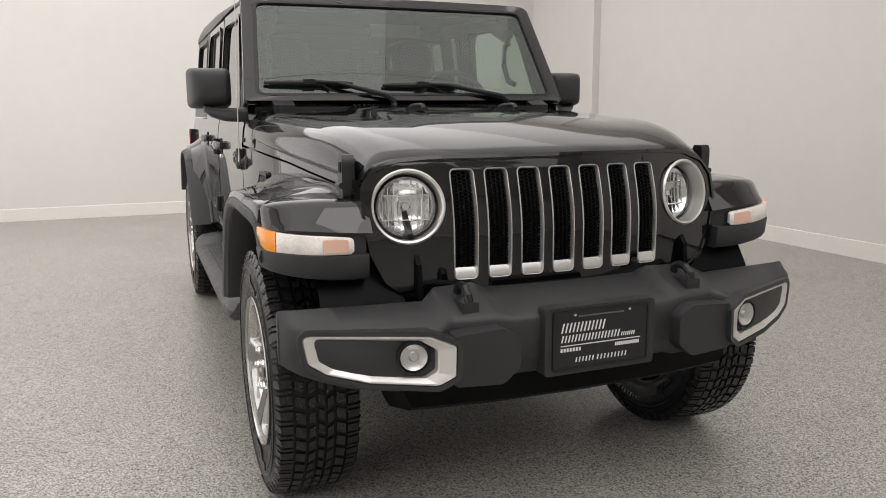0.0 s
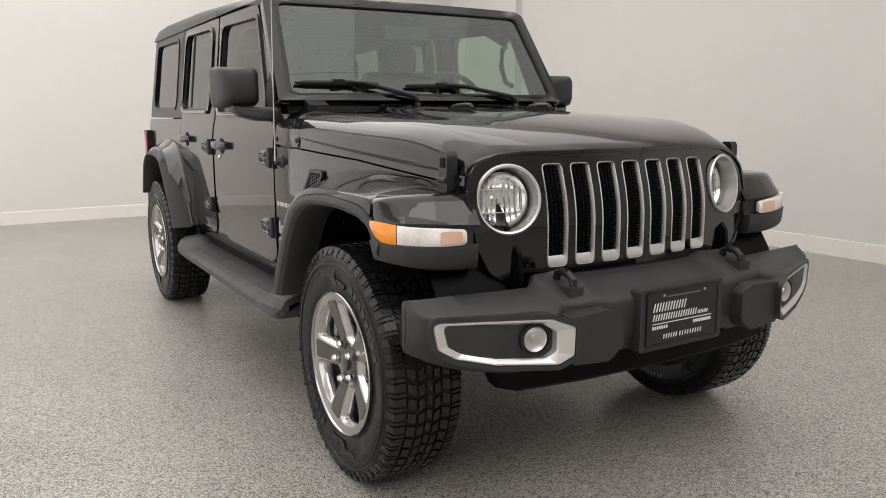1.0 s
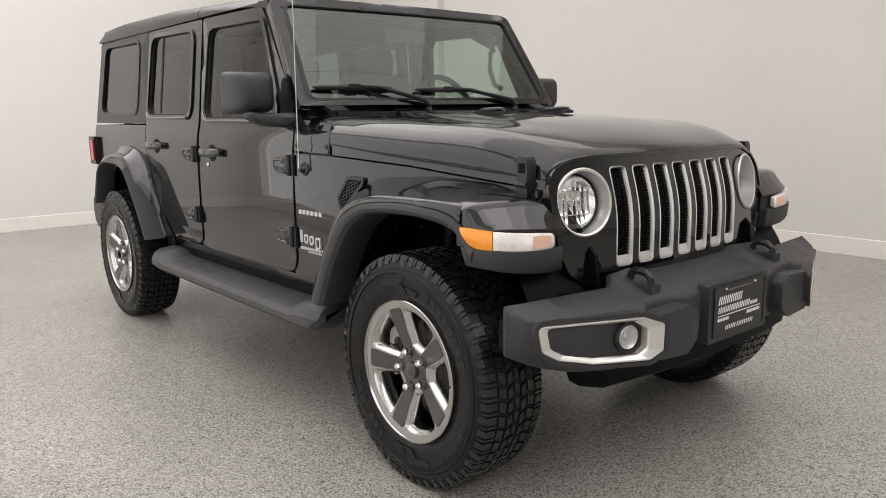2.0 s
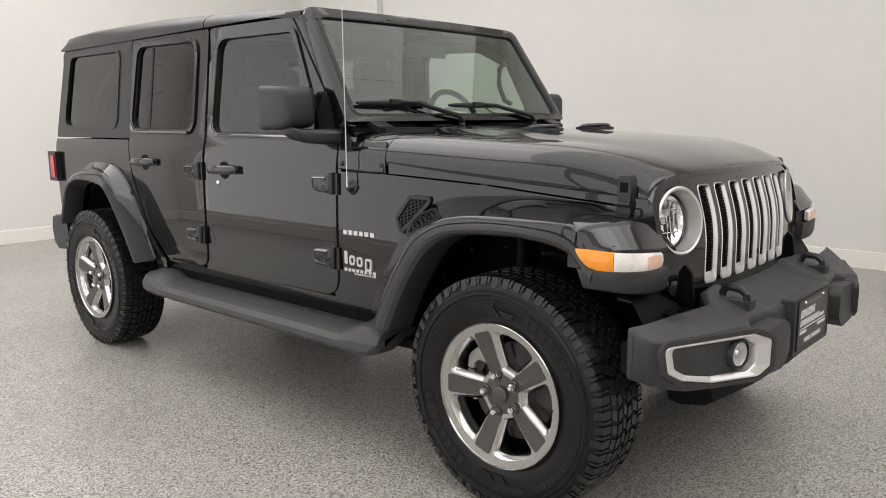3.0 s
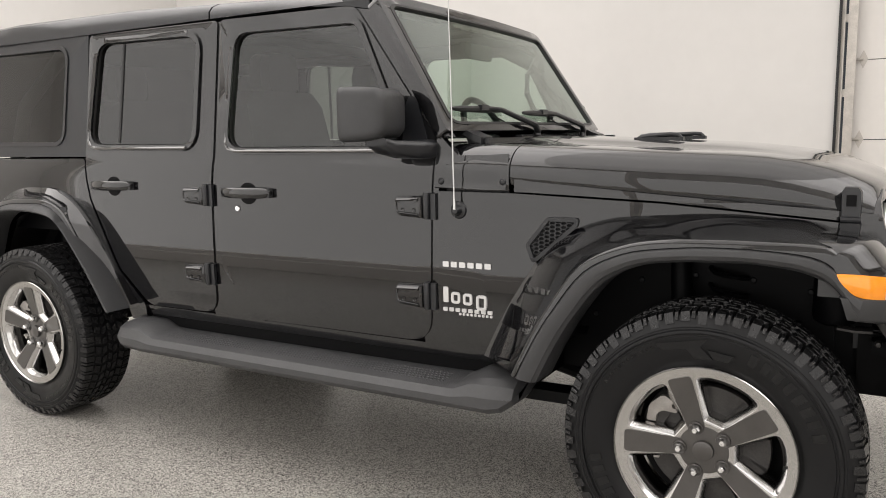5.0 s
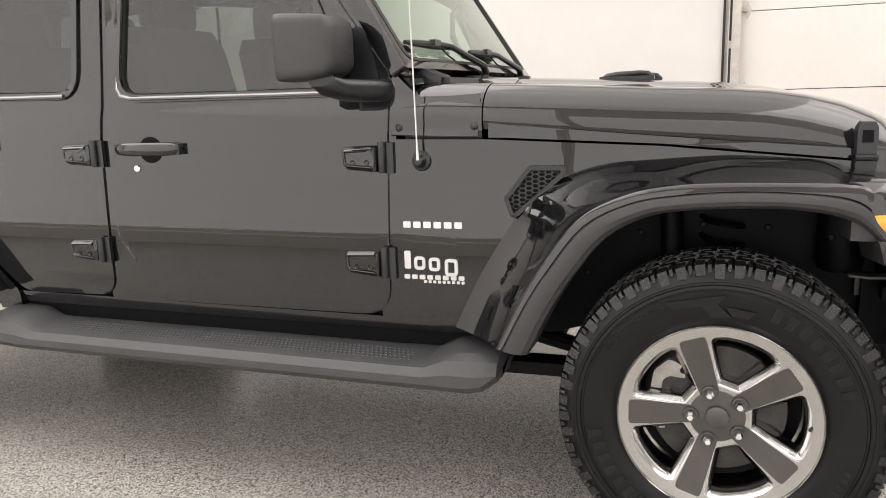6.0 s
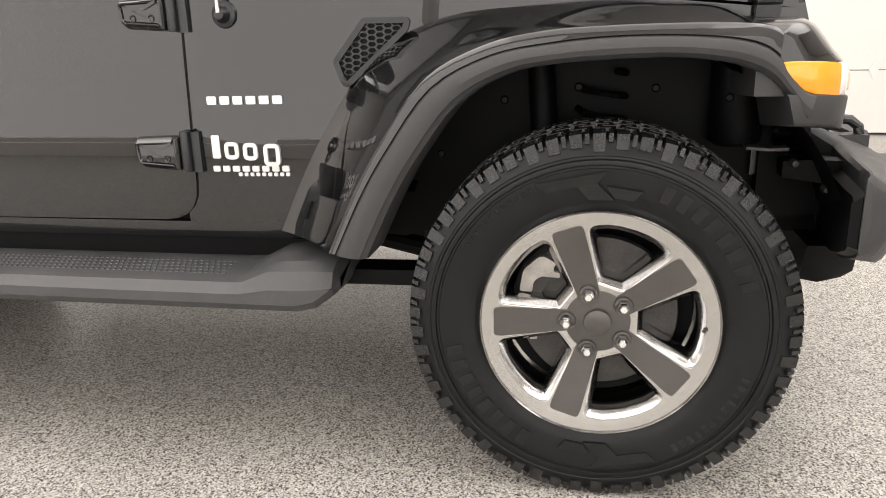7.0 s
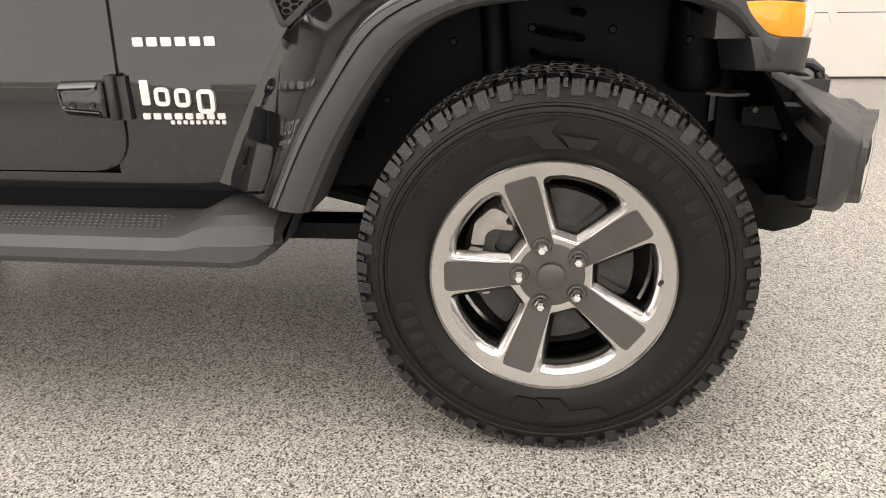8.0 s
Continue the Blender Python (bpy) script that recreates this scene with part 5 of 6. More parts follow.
def hinge_thing(s, y0, y1, z0, z1, parent):
    """An exposed door hinge: tapered leaf, barrel and two bolts."""
    x = flank_x((z0 + z1) / 2)
    h, m = z1 - z0, (z0 + z1) / 2
    leaf = [(y1, m + 0.30 * h), (y1 - 0.012, m + 0.46 * h), (y0 + 0.04, m + 0.5 * h), (y0 + 0.02, m + 0.5 * h), (y0 + 0.02, m - 0.5 * h), (y0 + 0.04, m - 0.5 * h), (y1 - 0.02, m - 0.42 * h), (y1 - 0.004, m - 0.24 * h)]
    rows = ((x - 0.005, 0.0), (x + 0.008, 0.0), (x + 0.014, -0.003), (x + 0.022, -0.010), (x + 0.0235, -0.012), (x + 0.0225, -0.0145), (x + 0.019, -0.017))
    bm = loft([[(s * d, y, z) for y, z in fillet(grown(leaf, g), 0.006, 2)] for d, g in rows])
    ob = part("hinge", bm, PAINT, parent, "body-coloured exposed door hinge")
    part("hinge_barrel", spin([(0.0, z0 - 0.002), (0.011, z0 - 0.002), (0.012, z0 + 0.002), (0.012, z1 + 0.006), (0.011, z1 + 0.010), (0.0, z1 + 0.010)], 16, axis="z"), SATIN, ob, loc=(s * (x + 0.012), y0 + 0.010, 0))
    rib = [(y1 - 0.024, m + 0.17 * h), (y0 + 0.075, m + 0.17 * h), (y0 + 0.040, m + 0.36 * h), (y0 + 0.040, m + 0.27 * h), (y0 + 0.070, m + 0.09 * h), (y1 - 0.024, m + 0.09 * h)]
    part("hinge_rib", prism(rib, "x", s * (x + 0.017), s * (x + 0.024), 0.002), PAINT, ob)
    part("hinge_foot", block(min(s * (x - 0.004), s * (x + 0.010)), max(s * (x - 0.004), s * (x + 0.010)), y0 - 0.022, y0 + 0.004, z0 - 0.004, z1 + 0.008, 0.004), SATIN, ob)
    for yb in (y0 + 0.055, y0 + 0.098):
        part("hinge_bolt", spin([(0.0, 0.0), (0.004, 0.0), (0.0055, s * 0.002), (0.007, s * 0.0025), (0.0085, s * -0.001)], 16), PAINT, ob, loc=(s * (x + 0.0195), yb, m - 0.14 * h))


def handle_thing(s, y0, y1, z, parent):
    x = flank_x(z)
    # flat disc set proud of the door; its near-black colour is the recess's shade
    cup = spin([(0.0, 0.0012), (0.026, 0.0012), (0.037, 0.0), (0.0415, 0.001), (0.0425, 0.005)], 32)
    for v in cup.verts:
        v.co = Vector((s * (x + 0.0035 - v.co.x), (y0 + y1) / 2 + v.co.y * 1.05, z + v.co.z * 0.98))
    base = part("handle_cup", cup, DARK, parent)
    secs = []
    n = 14
    for k in range(n + 1):
        f = k / n
        y = y0 + (y1 - y0) * f
        lift = 0.012 + 0.026 * math.sin(math.pi * min(max((f - 0.02) / 0.96, 0), 1)) ** 0.5
        hgt = 0.0205 * (1 - 0.35 * abs(2 * f - 1) ** 6) * (0.65 if k in (0, n) else 1)
        th = 0.010
        ring_pts = []
        for j in range(12):
            a = j * math.tau / 12
            ring_pts.append((s * (x + lift + th * 0.9 * math.cos(a)), y, z + 0.004 + hgt * math.sin(a)))
        secs.append(ring_pts)
    part("door_handle", loft(secs), PAINT, parent, "black pull door handle", 40)
    for y in (y0 + 0.016, y1 - 0.016):
        part("handle_foot", block(min(s * (x - 0.002), s * (x + 0.022)), max(s * (x - 0.002), s * (x + 0.022)), y - 0.014, y + 0.014, z - 0.014, z + 0.020, 0.006), PLASTIC, parent)


for ob in [o for o in car.children if o.name.split(".")[0] in ("front_door", "rear_door")]:
    s = -1 if ob.data.vertices[0].co.x < 0 else 1
    if ob.name.startswith("front_door"):
        hinge_thing(s, 0.892, 1.029, 0.996, 1.070, ob)
        hinge_thing(s, 0.898, 1.036, 0.694, 0.772, ob)
        handle_thing(s, 1.572, 1.818, 1.062, ob)
        key = part("key_lock", spin([(0.0, -0.006), (0.009, -0.0055), (0.0115, -0.003), (0.012, 0.0)], 24), CHROME, ob, "bare steel lock cylinder", loc=pose(s * (flank_x(1.01) + 0.001), 1.752, 1.004, 0, 0, 0 if s < 0 else 180))
        # mirror on the front door
        head = []
        for y, gx, gz, dx, dz in ((0.955, 0.05, 0.045, 0.0, 0.004), (0.962, 0.066, 0.062, 0.0, 0.003), (0.985, 0.080, 0.077, 0.0, 0.002), (1.03, 0.0865, 0.083, 0.002, 0.0), (1.09, 0.089, 0.0865, 0.004, 0.0), (1.112, 0.089, 0.0865, 0.004, 0.0), (1.116, 0.086, 0.083, 0.004, 0.0)):
            pts = fillet([(-gx, -gz), (gx, -gz), (gx, gz), (-gx, gz)], 0.028, 4)
            head.append([(s * (0.866 + dx + u), y, 1.335 + dz + v) for u, v in pts])
        mir = part("door_mirror", loft(head), PLASTIC, ob, "black grained plastic door mirror", 50)
        part("mirror_glass", prism(fillet([(s * 0.795, 1.262), (s * 0.945, 1.262), (s * 0.945, 1.41), (s * 0.795, 1.41)], 0.02), "y", 1.112, 1.118), CHROME, mir)
        arm = [[(s * x, y + u, z + v) for u, v in fillet([(-a, -b), (a, -b), (a, b), (-a, b)], 0.02, 3)] for x, y, z, a, b in ((0.735, 0.93, 1.222, 0.055, 0.030), (0.77, 0.935, 1.220, 0.055, 0.030), (0.82, 0.96, 1.222, 0.05, 0.028), (0.87, 0.995, 1.232, 0.045, 0.022), (0.90, 1.01, 1.248, 0.04, 0.014))]
        part("mirror_arm", loft(arm), SATIN, mir, "", 50)
        # triangle that closes the window's front corner
        tri = side_panel("mirror_sail", fillet([(0.90, 1.21), (1.045, 1.225), (1.03, 1.30), (0.985, 1.40), (0.955, 1.385)], 0.01), s, SATIN, (), 0.006, 0.02, ob)
    else:
        hinge_thing(s, 1.900, 2.041, 1.012, 1.084, ob)
        hinge_thing(s, 1.915, 2.055, 0.698, 0.770, ob)
        handle_thing(s, 2.340, 2.595, 1.078, ob)
        part("window_divider", tube([(s * (side_x(1.27) - 0.010), 2.452, 1.262), (s * (side_x(1.47) - 0.010), 2.437, 1.47), (s * (side_x(1.67) - 0.010), 2.424, 1.672)], 0.008, 6), SEAL, ob)

# ---- fender badges, vent, mast and bolts ----


def flank_bars(name, cells, mat, s, lean=0.0, parent=None):
    """Raised plain bars on the flank: cells of (y from, y to, z low, z high)."""
    bm = bmesh.new()
    for y0, y1, z0, z1 in cells:
        x = flank_x((z0 + z1) / 2) + half_width((y0 + y1) / 2) - 0.765
        merge(bm, prism(fillet([(y0, z0), (y1, z0), (y1, z1), (y0, z1)], min(0.003, (z1 - z0) * 0.3), 2), "x", s * (x - 0.002), s * (x + 0.0035)))
    return part(name, bm, mat, parent)


for ob in [o for o in car.children if o.name.split(".")[0] == "fender_panel"]:
    s = -1 if ob.data.vertices[0].co.x < 0 else 1
    g = (0.854 - 0.674) / 6
    cells = [(0.674 + k * g + 0.004, 0.674 + k * g + 0.0265, 0.839, 0.857) for k in range(6)]
    flank_bars("trim_badge", cells, LETTER, s, parent=ob)["label"] = "small silver bar badge"
    bm = prism(fillet([(0.833, 0.720), (0.852, 0.720), (0.852, 0.772), (0.833, 0.772)], 0.004), "x", s * 0.745, s * 0.7665)
    for y0, y1, z0, z1 in ((0.789, 0.823, 0.718, 0.757), (0.745, 0.779, 0.716, 0.755), (0.693, 0.731, 0.703, 0.753)):
        o = fillet([(y0, z0), (y1, z0), (y1, z1), (y0, z1)], 0.013, 4)
        merge(bm, thicken(sheet(o, (grown(o, -0.0095),)), lambda y, z: (s * 0.7665, y, z), lambda y, z: (s * 0.745, y, z)))
    part("maker_badge", bm, LETTER, ob, "large silver badge of plain rings")
    rows = [(0.674 + k * 0.0230 + 0.002, 0.674 + k * 0.0230 + 0.019, 0.6905, 0.7035) for k in range(8)] + [(0.674 + k * 0.0138 + 0.002, 0.674 + k * 0.0138 + 0.0112, 0.680, 0.6885) for k in range(9)]
    tagged(flank_bars("model_badge", rows, LETTER, s, parent=ob), "two rows of small silver bars", kind="stuff")
    vent = fillet([(0.556, 0.925), (0.536, 0.868), (0.402, 0.985), (0.394, 1.008), (0.490, 1.009)], [0.012, 0.012, 0.01, 0.01, 0.012], 3)
    vx = lambda y, z: flank_x(z) + half_width(y) - 0.765
    rim = thicken(sheet(grown(vent, 0.003), (grown(vent, -0.009),), (0.40, 0.45, 0.50), (0.92, 0.96)), lambda y, z: (s * (vx(y, z) + 0.011), y, z), lambda y, z: (s * (vx(y, z) - 0.004), y, z))
    vr = part("fender_vent", bevelled(rim, 0.002, 2, 60), SATIN, ob, "black fender vent with honeycomb")
    part("vent_back", thicken(sheet(grown(vent, -0.007), (), (0.40, 0.45, 0.50), (0.92, 0.96)), lambda y, z: (s * (vx(y, z) + 0.003), y, z), lambda y, z: (s * (vx(y, z) - 0.004), y, z)), DARK, vr)
    part("vent_mesh", honeycomb(grown(vent, -0.010), 0.0115, 0.24, lambda u, v, d: (s * (vx(u, v) + 0.009 - d), u, v), 0.005), SATIN, vr)
    for yb, zb in ((0.856, 1.117), (0.640, 1.117)):
        part("fender_bolt", spin([(0.0, -0.006), (0.004, -0.006), (0.006, -0.004), (0.009, -0.003), (0.011, 0.0)], 16), SATIN, ob, loc=pose(s * (vx(yb, zb) - 0.003), yb, zb, 0, 0, 0 if s < 0 else 180))
    if s < 0:
        foot = part("mast_base", spin([(0.0, -0.03), (0.010, -0.028), (0.014, -0.02), (0.018, -0.010), (0.026, -0.006), (0.029, 0.0)], 28), SATIN, ob, "black rubber mast base", loc=(-(vx(0.79, 1.03) - 0.001), 0.79, 1.026))
        part("antenna_mast", tube([(-0.792, 0.790, 1.030), (-0.790, 0.792, 1.08), (-0.785, 0.798, 1.3), (-0.775, 0.808, 1.62), (-0.768, 0.815, 1.88)], [0.005, 0.0026, 0.0022, 0.0018, 0.0016], 8), WIRE, ob, "thin bright steel antenna mast")
    # rubber hood latch
    lx = half_width(-0.315) + 0.004
    latch = part("hood_latch", bevelled(loft([[(s * (lx + o), -0.318 + a, z) for a, o in ((-0.027 * w, -0.02), (0.027 * w, -0.02), (0.024 * w, 0.016), (-0.024 * w, 0.016))] for z, w in ((0.985, 0.8), (1.0, 1.0), (1.03, 0.86), (1.07, 0.95), (1.095, 0.9), (1.108, 0.6))]), 0.005, 2), SATIN, ob, "black rubber hood latch")
    part("latch_window", block(min(s * (lx + 0.012), s * (lx + 0.0185)), max(s * (lx + 0.012), s * (lx + 0.0185)), -0.330, -0.306, 1.058, 1.088, 0.003), DARK, latch)
    part("latch_pin", tube([(s * (lx + 0.018), -0.342, 1.022), (s * (lx + 0.018), -0.294, 1.022)], 0.009, 10), SATIN, latch)

# ---- on the hood: tie-down loops, hinge covers, washer jets; wipers ----
for x in (-0.19, 0.19):
    z = hood_top(0.30) + 0.020
    pts = [(x, 0.375, z - 0.002), (x, 0.36, z + 0.006), (x, 0.33, z + 0.010), (x, 0.26, z + 0.015), (x, 0.235, z + 0.013), (x, 0.222, z - 0.002)]
    lo = part("tie_down_loop", tube(pts, [0.009, 0.011, 0.011, 0.008, 0.008, 0.009], 10), SATIN, hood, "black tie-down loop on the hood")
    part("loop_base", block(x - 0.014, x + 0.014, 0.215, 0.385, z - 0.006, z + 0.006, 0.004), SATIN, lo)
for s in (-1, 1):
    part("windscreen_hinge", bevelled(loft([[(s * x, y, z) for x, z in ((0.555, zz), (0.640, zz), (0.640, zz + 0.022), (0.555, zz + 0.022))] for y, zz in ((0.77, 1.236), (0.80, 1.246), (0.845, 1.268))]), 0.005), SATIN, car, "black windscreen hinge cover")
    part("washer_jet", block(s * 0.26 - 0.012, s * 0.26 + 0.012, 0.60, 0.635, hood_top(0.6) + 0.008, hood_top(0.6) + 0.02, 0.004), SATIN, hood)
    part("hood_bolt", spin([(0.0, 0.008), (0.006, 0.007), (0.010, 0.0)], 12, axis="z"), SATIN, hood, loc=(s * 0.52, 0.57, hood_top(0.57) - 0.008))
vent_slats = bmesh.new()
for k in range(30):
    x = -0.30 + k * 0.021
    merge(vent_slats, block(x, x + 0.006, 0.772, 0.80, 1.247, 1.262, 0.001, 1))
part("cowl_grille", merge(vent_slats, block(-0.62, 0.62, 0.75, 0.83, 1.232, 1.252, 0.006)), SATIN, cowl, "black slatted cowl grille")


def wiper(x_tip0, x_tip1, v, x_pivot):
    mid = (x_tip0 + x_tip1) / 2
    blade = [ws(x_tip0 + (x_tip1 - x_tip0) * k / 8, v, 0.018) for k in range(9)]
    w = part("wiper_arm", tube([ws(x_pivot, -0.02, 0.018), ws(x_pivot - 0.03, 0.02, 0.032), ws(mid + 0.12, v - 0.012, 0.030), ws(mid, v + 0.004, 0.026)], [0.013, 0.012, 0.009, 0.008], 8), SATIN, car, "black wiper arm and blade")
    part("wiper_blade", tube(blade, [0.006, 0.010, 0.011, 0.012, 0.013, 0.012, 0.011, 0.010, 0.006], 8), SEAL, w)
    p = Vector(ws(mid, v, 0.03))
    part("blade_clip", block(p.x - 0.026, p.x + 0.026, p.y - 0.009, p.y + 0.009, p.z - 0.009, p.z + 0.009, 0.004), SATIN, w)
    part("wiper_pivot", spin([(0.0, 0.016), (0.010, 0.014), (0.015, 0.006), (0.017, -0.02)], 16, axis="z"), SATIN, w, loc=ws(x_pivot, -0.035, 0.006))
    part("wiper_hose", tube([ws(mid + 0.05, v - 0.006, 0.02), ws(mid + 0.09, v - 0.06, 0.016), ws(mid + 0.13, v - 0.085, 0.014)], 0.003, 6), SEAL, w)


wiper(-0.672, -0.290, 0.150, -0.115)
wiper(-0.155, 0.215, 0.135, 0.44)

# ---- tail: lamps and bumper ----
for s in (-1, 1):
    tl = part("tail_lamp", block(min(s * 0.665, s * 0.792), max(s * 0.665, s * 0.792), 3.60, 3.715, 0.93, 1.115, 0.012, 3), SATIN, car, "black tail lamp box with red lens")
    part("tail_lens", block(min(s * 0.785, s * 0.798), max(s * 0.785, s * 0.798), 3.618, 3.672, 0.955, 1.092, 0.006), RED, tl)
    part("tail_lens", block(min(s * 0.68, s * 0.78), max(s * 0.68, s * 0.78), 3.708, 3.722, 0.945, 1.10, 0.008), RED, tl)
rb = [[(x, y + d, z) for y, z in ((3.58, 0.50), (3.58, 0.70), (3.74, 0.705), (3.80, 0.69), (3.82, 0.62), (3.80, 0.53), (3.74, 0.49))] for x, d in ((-0.79, -0.06), (-0.765, -0.01), (-0.70, 0.0), (0.0, 0.02), (0.70, 0.0), (0.765, -0.01), (0.79, -0.06))]
part("rear_bumper", bevelled(loft(rb), 0.014, 3), PLASTIC, car, "black grained plastic rear bumper")

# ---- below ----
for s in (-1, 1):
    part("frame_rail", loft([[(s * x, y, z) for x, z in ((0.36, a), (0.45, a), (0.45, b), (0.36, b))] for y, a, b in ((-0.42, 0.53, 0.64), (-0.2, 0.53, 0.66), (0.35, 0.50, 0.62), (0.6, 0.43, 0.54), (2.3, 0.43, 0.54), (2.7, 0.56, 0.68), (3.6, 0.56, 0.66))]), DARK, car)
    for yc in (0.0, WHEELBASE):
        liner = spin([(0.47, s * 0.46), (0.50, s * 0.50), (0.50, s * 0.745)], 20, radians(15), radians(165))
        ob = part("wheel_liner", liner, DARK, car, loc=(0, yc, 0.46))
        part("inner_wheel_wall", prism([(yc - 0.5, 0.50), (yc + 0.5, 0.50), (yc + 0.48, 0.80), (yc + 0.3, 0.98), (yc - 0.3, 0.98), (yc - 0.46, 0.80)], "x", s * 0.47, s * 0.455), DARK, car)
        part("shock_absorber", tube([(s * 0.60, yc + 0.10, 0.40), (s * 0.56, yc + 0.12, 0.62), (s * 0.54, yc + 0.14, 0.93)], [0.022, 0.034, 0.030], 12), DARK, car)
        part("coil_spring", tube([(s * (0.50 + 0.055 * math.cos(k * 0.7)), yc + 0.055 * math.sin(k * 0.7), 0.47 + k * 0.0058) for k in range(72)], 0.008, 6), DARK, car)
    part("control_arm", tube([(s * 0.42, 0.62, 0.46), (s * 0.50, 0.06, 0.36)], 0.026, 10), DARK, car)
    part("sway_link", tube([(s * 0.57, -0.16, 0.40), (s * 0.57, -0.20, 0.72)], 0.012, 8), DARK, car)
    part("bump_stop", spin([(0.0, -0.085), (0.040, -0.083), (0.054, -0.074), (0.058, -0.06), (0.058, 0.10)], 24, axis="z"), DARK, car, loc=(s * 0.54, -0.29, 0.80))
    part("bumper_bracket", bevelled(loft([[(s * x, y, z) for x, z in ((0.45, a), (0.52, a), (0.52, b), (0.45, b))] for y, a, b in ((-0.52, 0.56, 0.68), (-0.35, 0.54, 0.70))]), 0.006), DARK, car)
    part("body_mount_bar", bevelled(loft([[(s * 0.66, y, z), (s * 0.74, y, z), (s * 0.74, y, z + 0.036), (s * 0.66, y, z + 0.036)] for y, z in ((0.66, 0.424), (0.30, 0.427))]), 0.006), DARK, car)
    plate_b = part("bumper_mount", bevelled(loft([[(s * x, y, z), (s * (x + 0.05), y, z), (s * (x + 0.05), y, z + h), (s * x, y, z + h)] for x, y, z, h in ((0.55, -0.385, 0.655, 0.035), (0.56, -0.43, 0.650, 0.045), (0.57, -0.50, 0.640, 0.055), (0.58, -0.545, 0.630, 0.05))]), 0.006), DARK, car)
    for y, z in ((-0.467, 0.637), (-0.40, 0.692)):
        part("mount_bolt", spin([(0.0, s * 0.012), (0.006, s * 0.011), (0.009, s * 0.004), (0.009, s * -0.01)], 12), IRON, plate_b, "bare steel bolt", loc=(s * 0.632, y, z))
    # thin metal strip added to mimic the bright line along the liner's ledge
    part("liner_clip", bevelled(loft([[(s * 0.60, y, z), (s * 0.64, y, z), (s * 0.64, y, z + 0.006), (s * 0.60, y, z + 0.006)] for y, z in ((-0.30, 0.722), (-0.345, 0.718), (-0.385, 0.720))]), 0.001), IRON, car)
    for y, z in ((-0.24, 0.842), (-0.10, 0.862), (0.05, 0.866), (0.20, 0.842), (0.335, 0.73)):
        part("liner_rivet", spin([(0.0, s * 0.005), (0.006, s * 0.004), (0.009, 0.0)], 10), DARK, car, loc=(s * 0.748, y, z))
for yc in (0.0, WHEELBASE):
    part("axle_tube", tube([(x, yc, AXLE) for x in (-0.66, -0.3, 0.3, 0.66)], 0.042, 14), DARK, car)
    part("differential", spin([(0.0, -0.15), (0.08, -0.13), (0.125, -0.05), (0.13, 0.03), (0.09, 0.12), (0.0, 0.14)], 24, axis="y"), DARK, car, loc=(-0.22 if yc == 0 else 0.0, yc, AXLE + 0.01))
part("track_bar", tube([(-0.55, -0.14, 0.40), (0.0, -0.16, 0.44), (0.42, -0.15, 0.53)], 0.02, 10), DARK, car)
part("skid_plate", bevelled(loft([[(x, y, z) for x, z in ((-0.34, a), (0.34, a), (0.34, a + 0.02), (-0.34, a + 0.02))] for y, a in ((0.7, 0.36), (1.0, 0.33), (1.7, 0.33), (1.9, 0.37))]), 0.005), DARK, car)
part("transmission", block(-0.2, 0.2, 0.5, 1.8, 0.36, 0.55, 0.04), DARK, car)
part("exhaust", tube([(0.2, 0.8, 0.42), (0.25, 2.2, 0.42), (0.3, 2.5, 0.52), (0.45, 3.4, 0.48), (0.5, 3.7, 0.46)], 0.03, 10), IRON, car)
part("muffler", spin([(0.0, -0.25), (0.09, -0.24), (0.10, -0.2), (0.10, 0.2), (0.09, 0.24), (0.0, 0.25)], 20, axis="x"), IRON, car, loc=(0.1, 3.45, 0.50))

# ---- cabin ----
dash = [[(x, y, z) for y, z in ((0.78, 1.0), (0.82, 1.215), (0.95, 1.235), (1.10, 1.215), (1.17, 1.16), (1.16, 1.0))] for x in (-0.68, -0.3, 0.3, 0.68)]
part("dashboard", bevelled(loft(dash), 0.02, 3), CABIN, car, "black plastic dashboard")
part("cabin_floor", block(-0.68, 0.68, 0.8, 3.55, 1.06, 1.12, 0.01), CABIN, car)
sw = spin([(0.185 + 0.015 * math.cos(a), 0.015 * math.sin(a)) for a in [k * math.tau / 10 for k in range(11)]], 40, axis="y")
merge(sw, block(-0.175, 0.175, -0.012, 0.012, -0.02, 0.025, 0.006))
merge(sw, spin([(0.0, -0.03), (0.05, -0.025), (0.06, 0.02)], 20, axis="y"))
part("steering_wheel", sw, CABIN, car, loc=pose(0.37, 1.25, 1.26, -24, 0, 0))


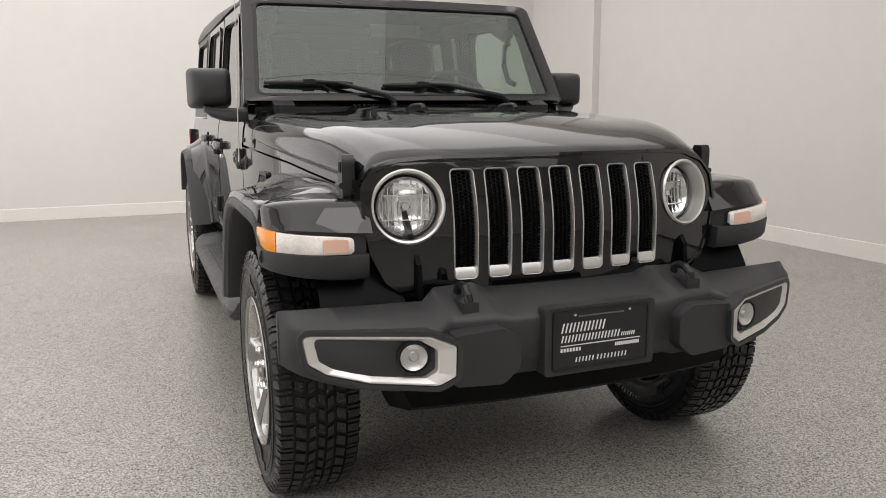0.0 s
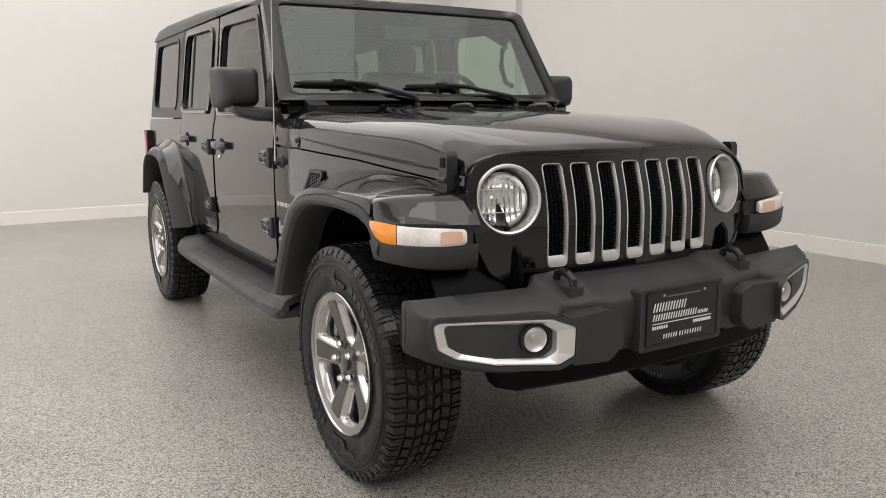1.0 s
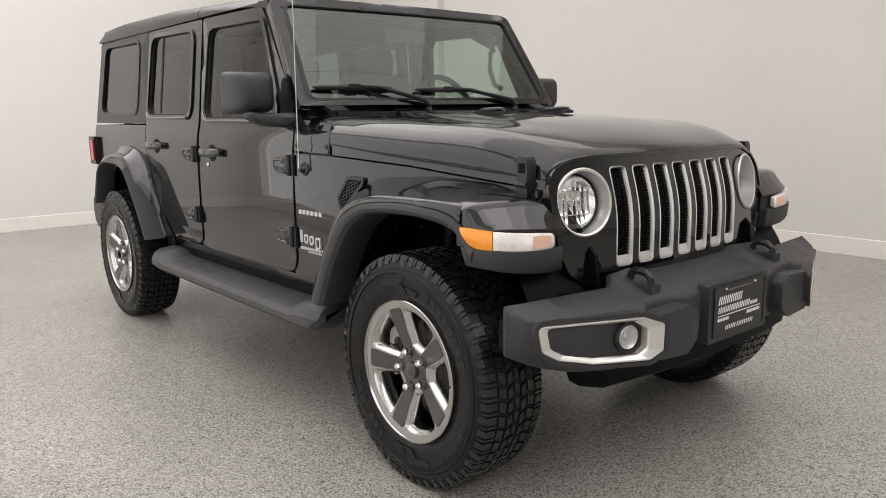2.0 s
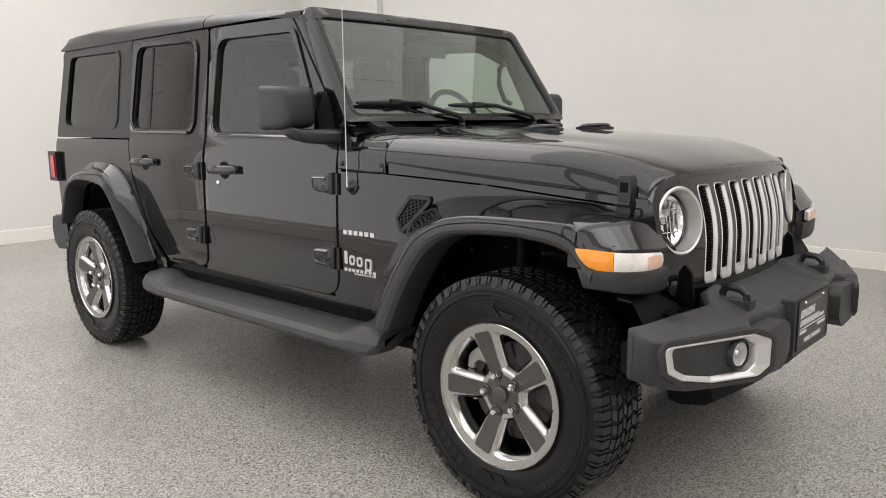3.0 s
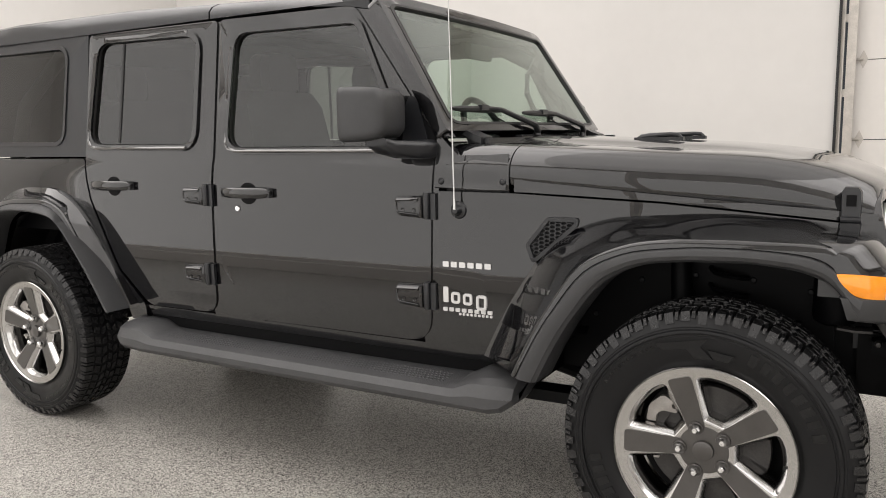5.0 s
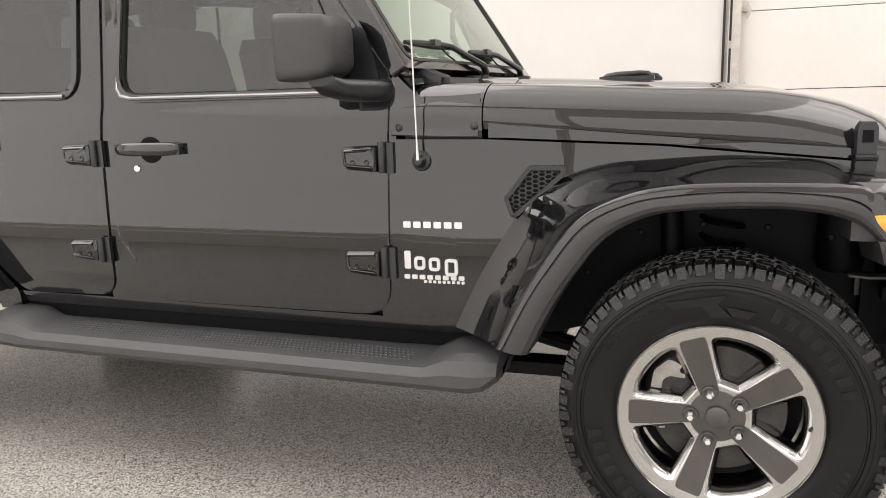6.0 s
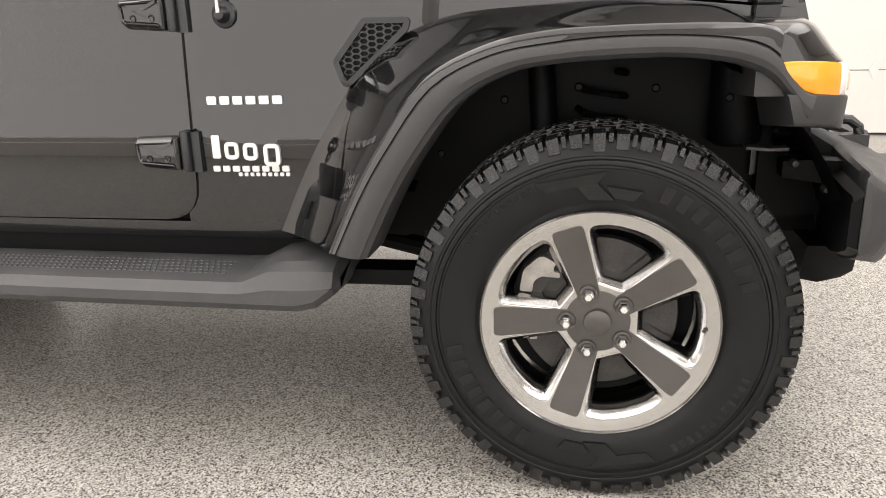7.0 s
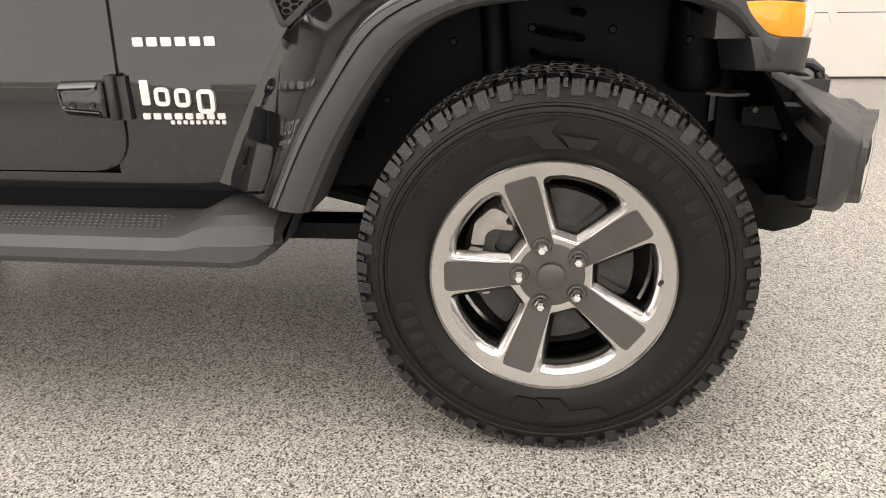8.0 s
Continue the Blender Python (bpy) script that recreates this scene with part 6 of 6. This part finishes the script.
def seat(x, y, w, hd):
    back = [[(x + u * k, y + dy, z) for u, dy in ((-w, -0.05), (-w * 0.8, -0.075), (w * 0.8, -0.075), (w, -0.05), (w, 0.05), (-w, 0.05))] for z, k, dy0 in ((1.02, 0.95, 0), (1.2, 1.0, 0), (1.4, 0.95, 0), (1.46, 0.75, 0))]
    back = [[(px, py + (row[0][2] - 1.0) * 0.22, pz) for px, py, pz in row] for row in back]
    st = part("seat", bevelled(loft(back), 0.02, 3), FABRIC, car, "dark cloth seat with headrest")
    for hx in hd:
        head = [[(x + hx + u * k, y + 0.10 + dy, z) for u, dy in ((-0.12, -0.03), (-0.09, -0.055), (0.09, -0.055), (0.12, -0.03), (0.11, 0.04), (-0.11, 0.04))] for z, k in ((1.455, 0.75), (1.48, 0.95), (1.56, 1.0), (1.605, 0.85), (1.62, 0.6))]
        part("headrest", bevelled(loft(head), 0.012, 3), FABRIC, st)
        for dx in (-0.05, 0.05):
            part("headrest_post", tube([(x + hx + dx, y + 0.10, 1.42), (x + hx + dx, y + 0.10, 1.5)], 0.007, 8), CHROME, st)


seat(-0.36, 1.80, 0.25, (0.0,))
seat(0.36, 1.80, 0.25, (0.0,))
seat(0.0, 2.72, 0.62, (-0.4, 0.4))
for s in (-1, 1):
    part("roll_bar", tube([(s * 0.64, 1.98, 1.08), (s * 0.63, 1.98, 1.5), (s * 0.60, 1.96, 1.66), (s * 0.56, 1.85, 1.70), (s * 0.56, 1.25, 1.67), (s * 0.60, 1.12, 1.60)], 0.036, 12), CABIN, car)
    part("roll_bar", tube([(s * 0.60, 1.96, 1.66), (s * 0.58, 2.4, 1.70), (s * 0.58, 3.0, 1.68), (s * 0.60, 3.3, 1.45), (s * 0.62, 3.42, 1.1)], 0.034, 12), CABIN, car)
    part("grab_handle", tube([(s * 0.625, 1.08, 1.36), (s * 0.60, 1.11, 1.38), (s * 0.59, 1.14, 1.46), (s * 0.595, 1.14, 1.55), (s * 0.61, 1.12, 1.57)], 0.014, 8), CABIN, car)
    part("sun_visor", block(s * 0.32 - 0.22, s * 0.32 + 0.22, 1.13, 1.28, 1.68, 1.695, 0.006), CABIN, car)
part("roll_bar_cross", tube([(-0.60, 1.96, 1.67), (-0.3, 1.96, 1.70), (0.3, 1.96, 1.70), (0.60, 1.96, 1.67)], 0.034, 12), CABIN, car)
part("headliner", block(-0.66, 0.66, 1.2, 3.55, 1.712, 1.722, 0.003), CABIN, car)
part("interior_mirror", bevelled(loft([[(x, 1.10 + d, z) for z, d in ((1.575, 0.0), (1.635, 0.0), (1.635, 0.025), (1.575, 0.025))] for x in (-0.12, -0.1, 0.1, 0.12)]), 0.008), CABIN, car)
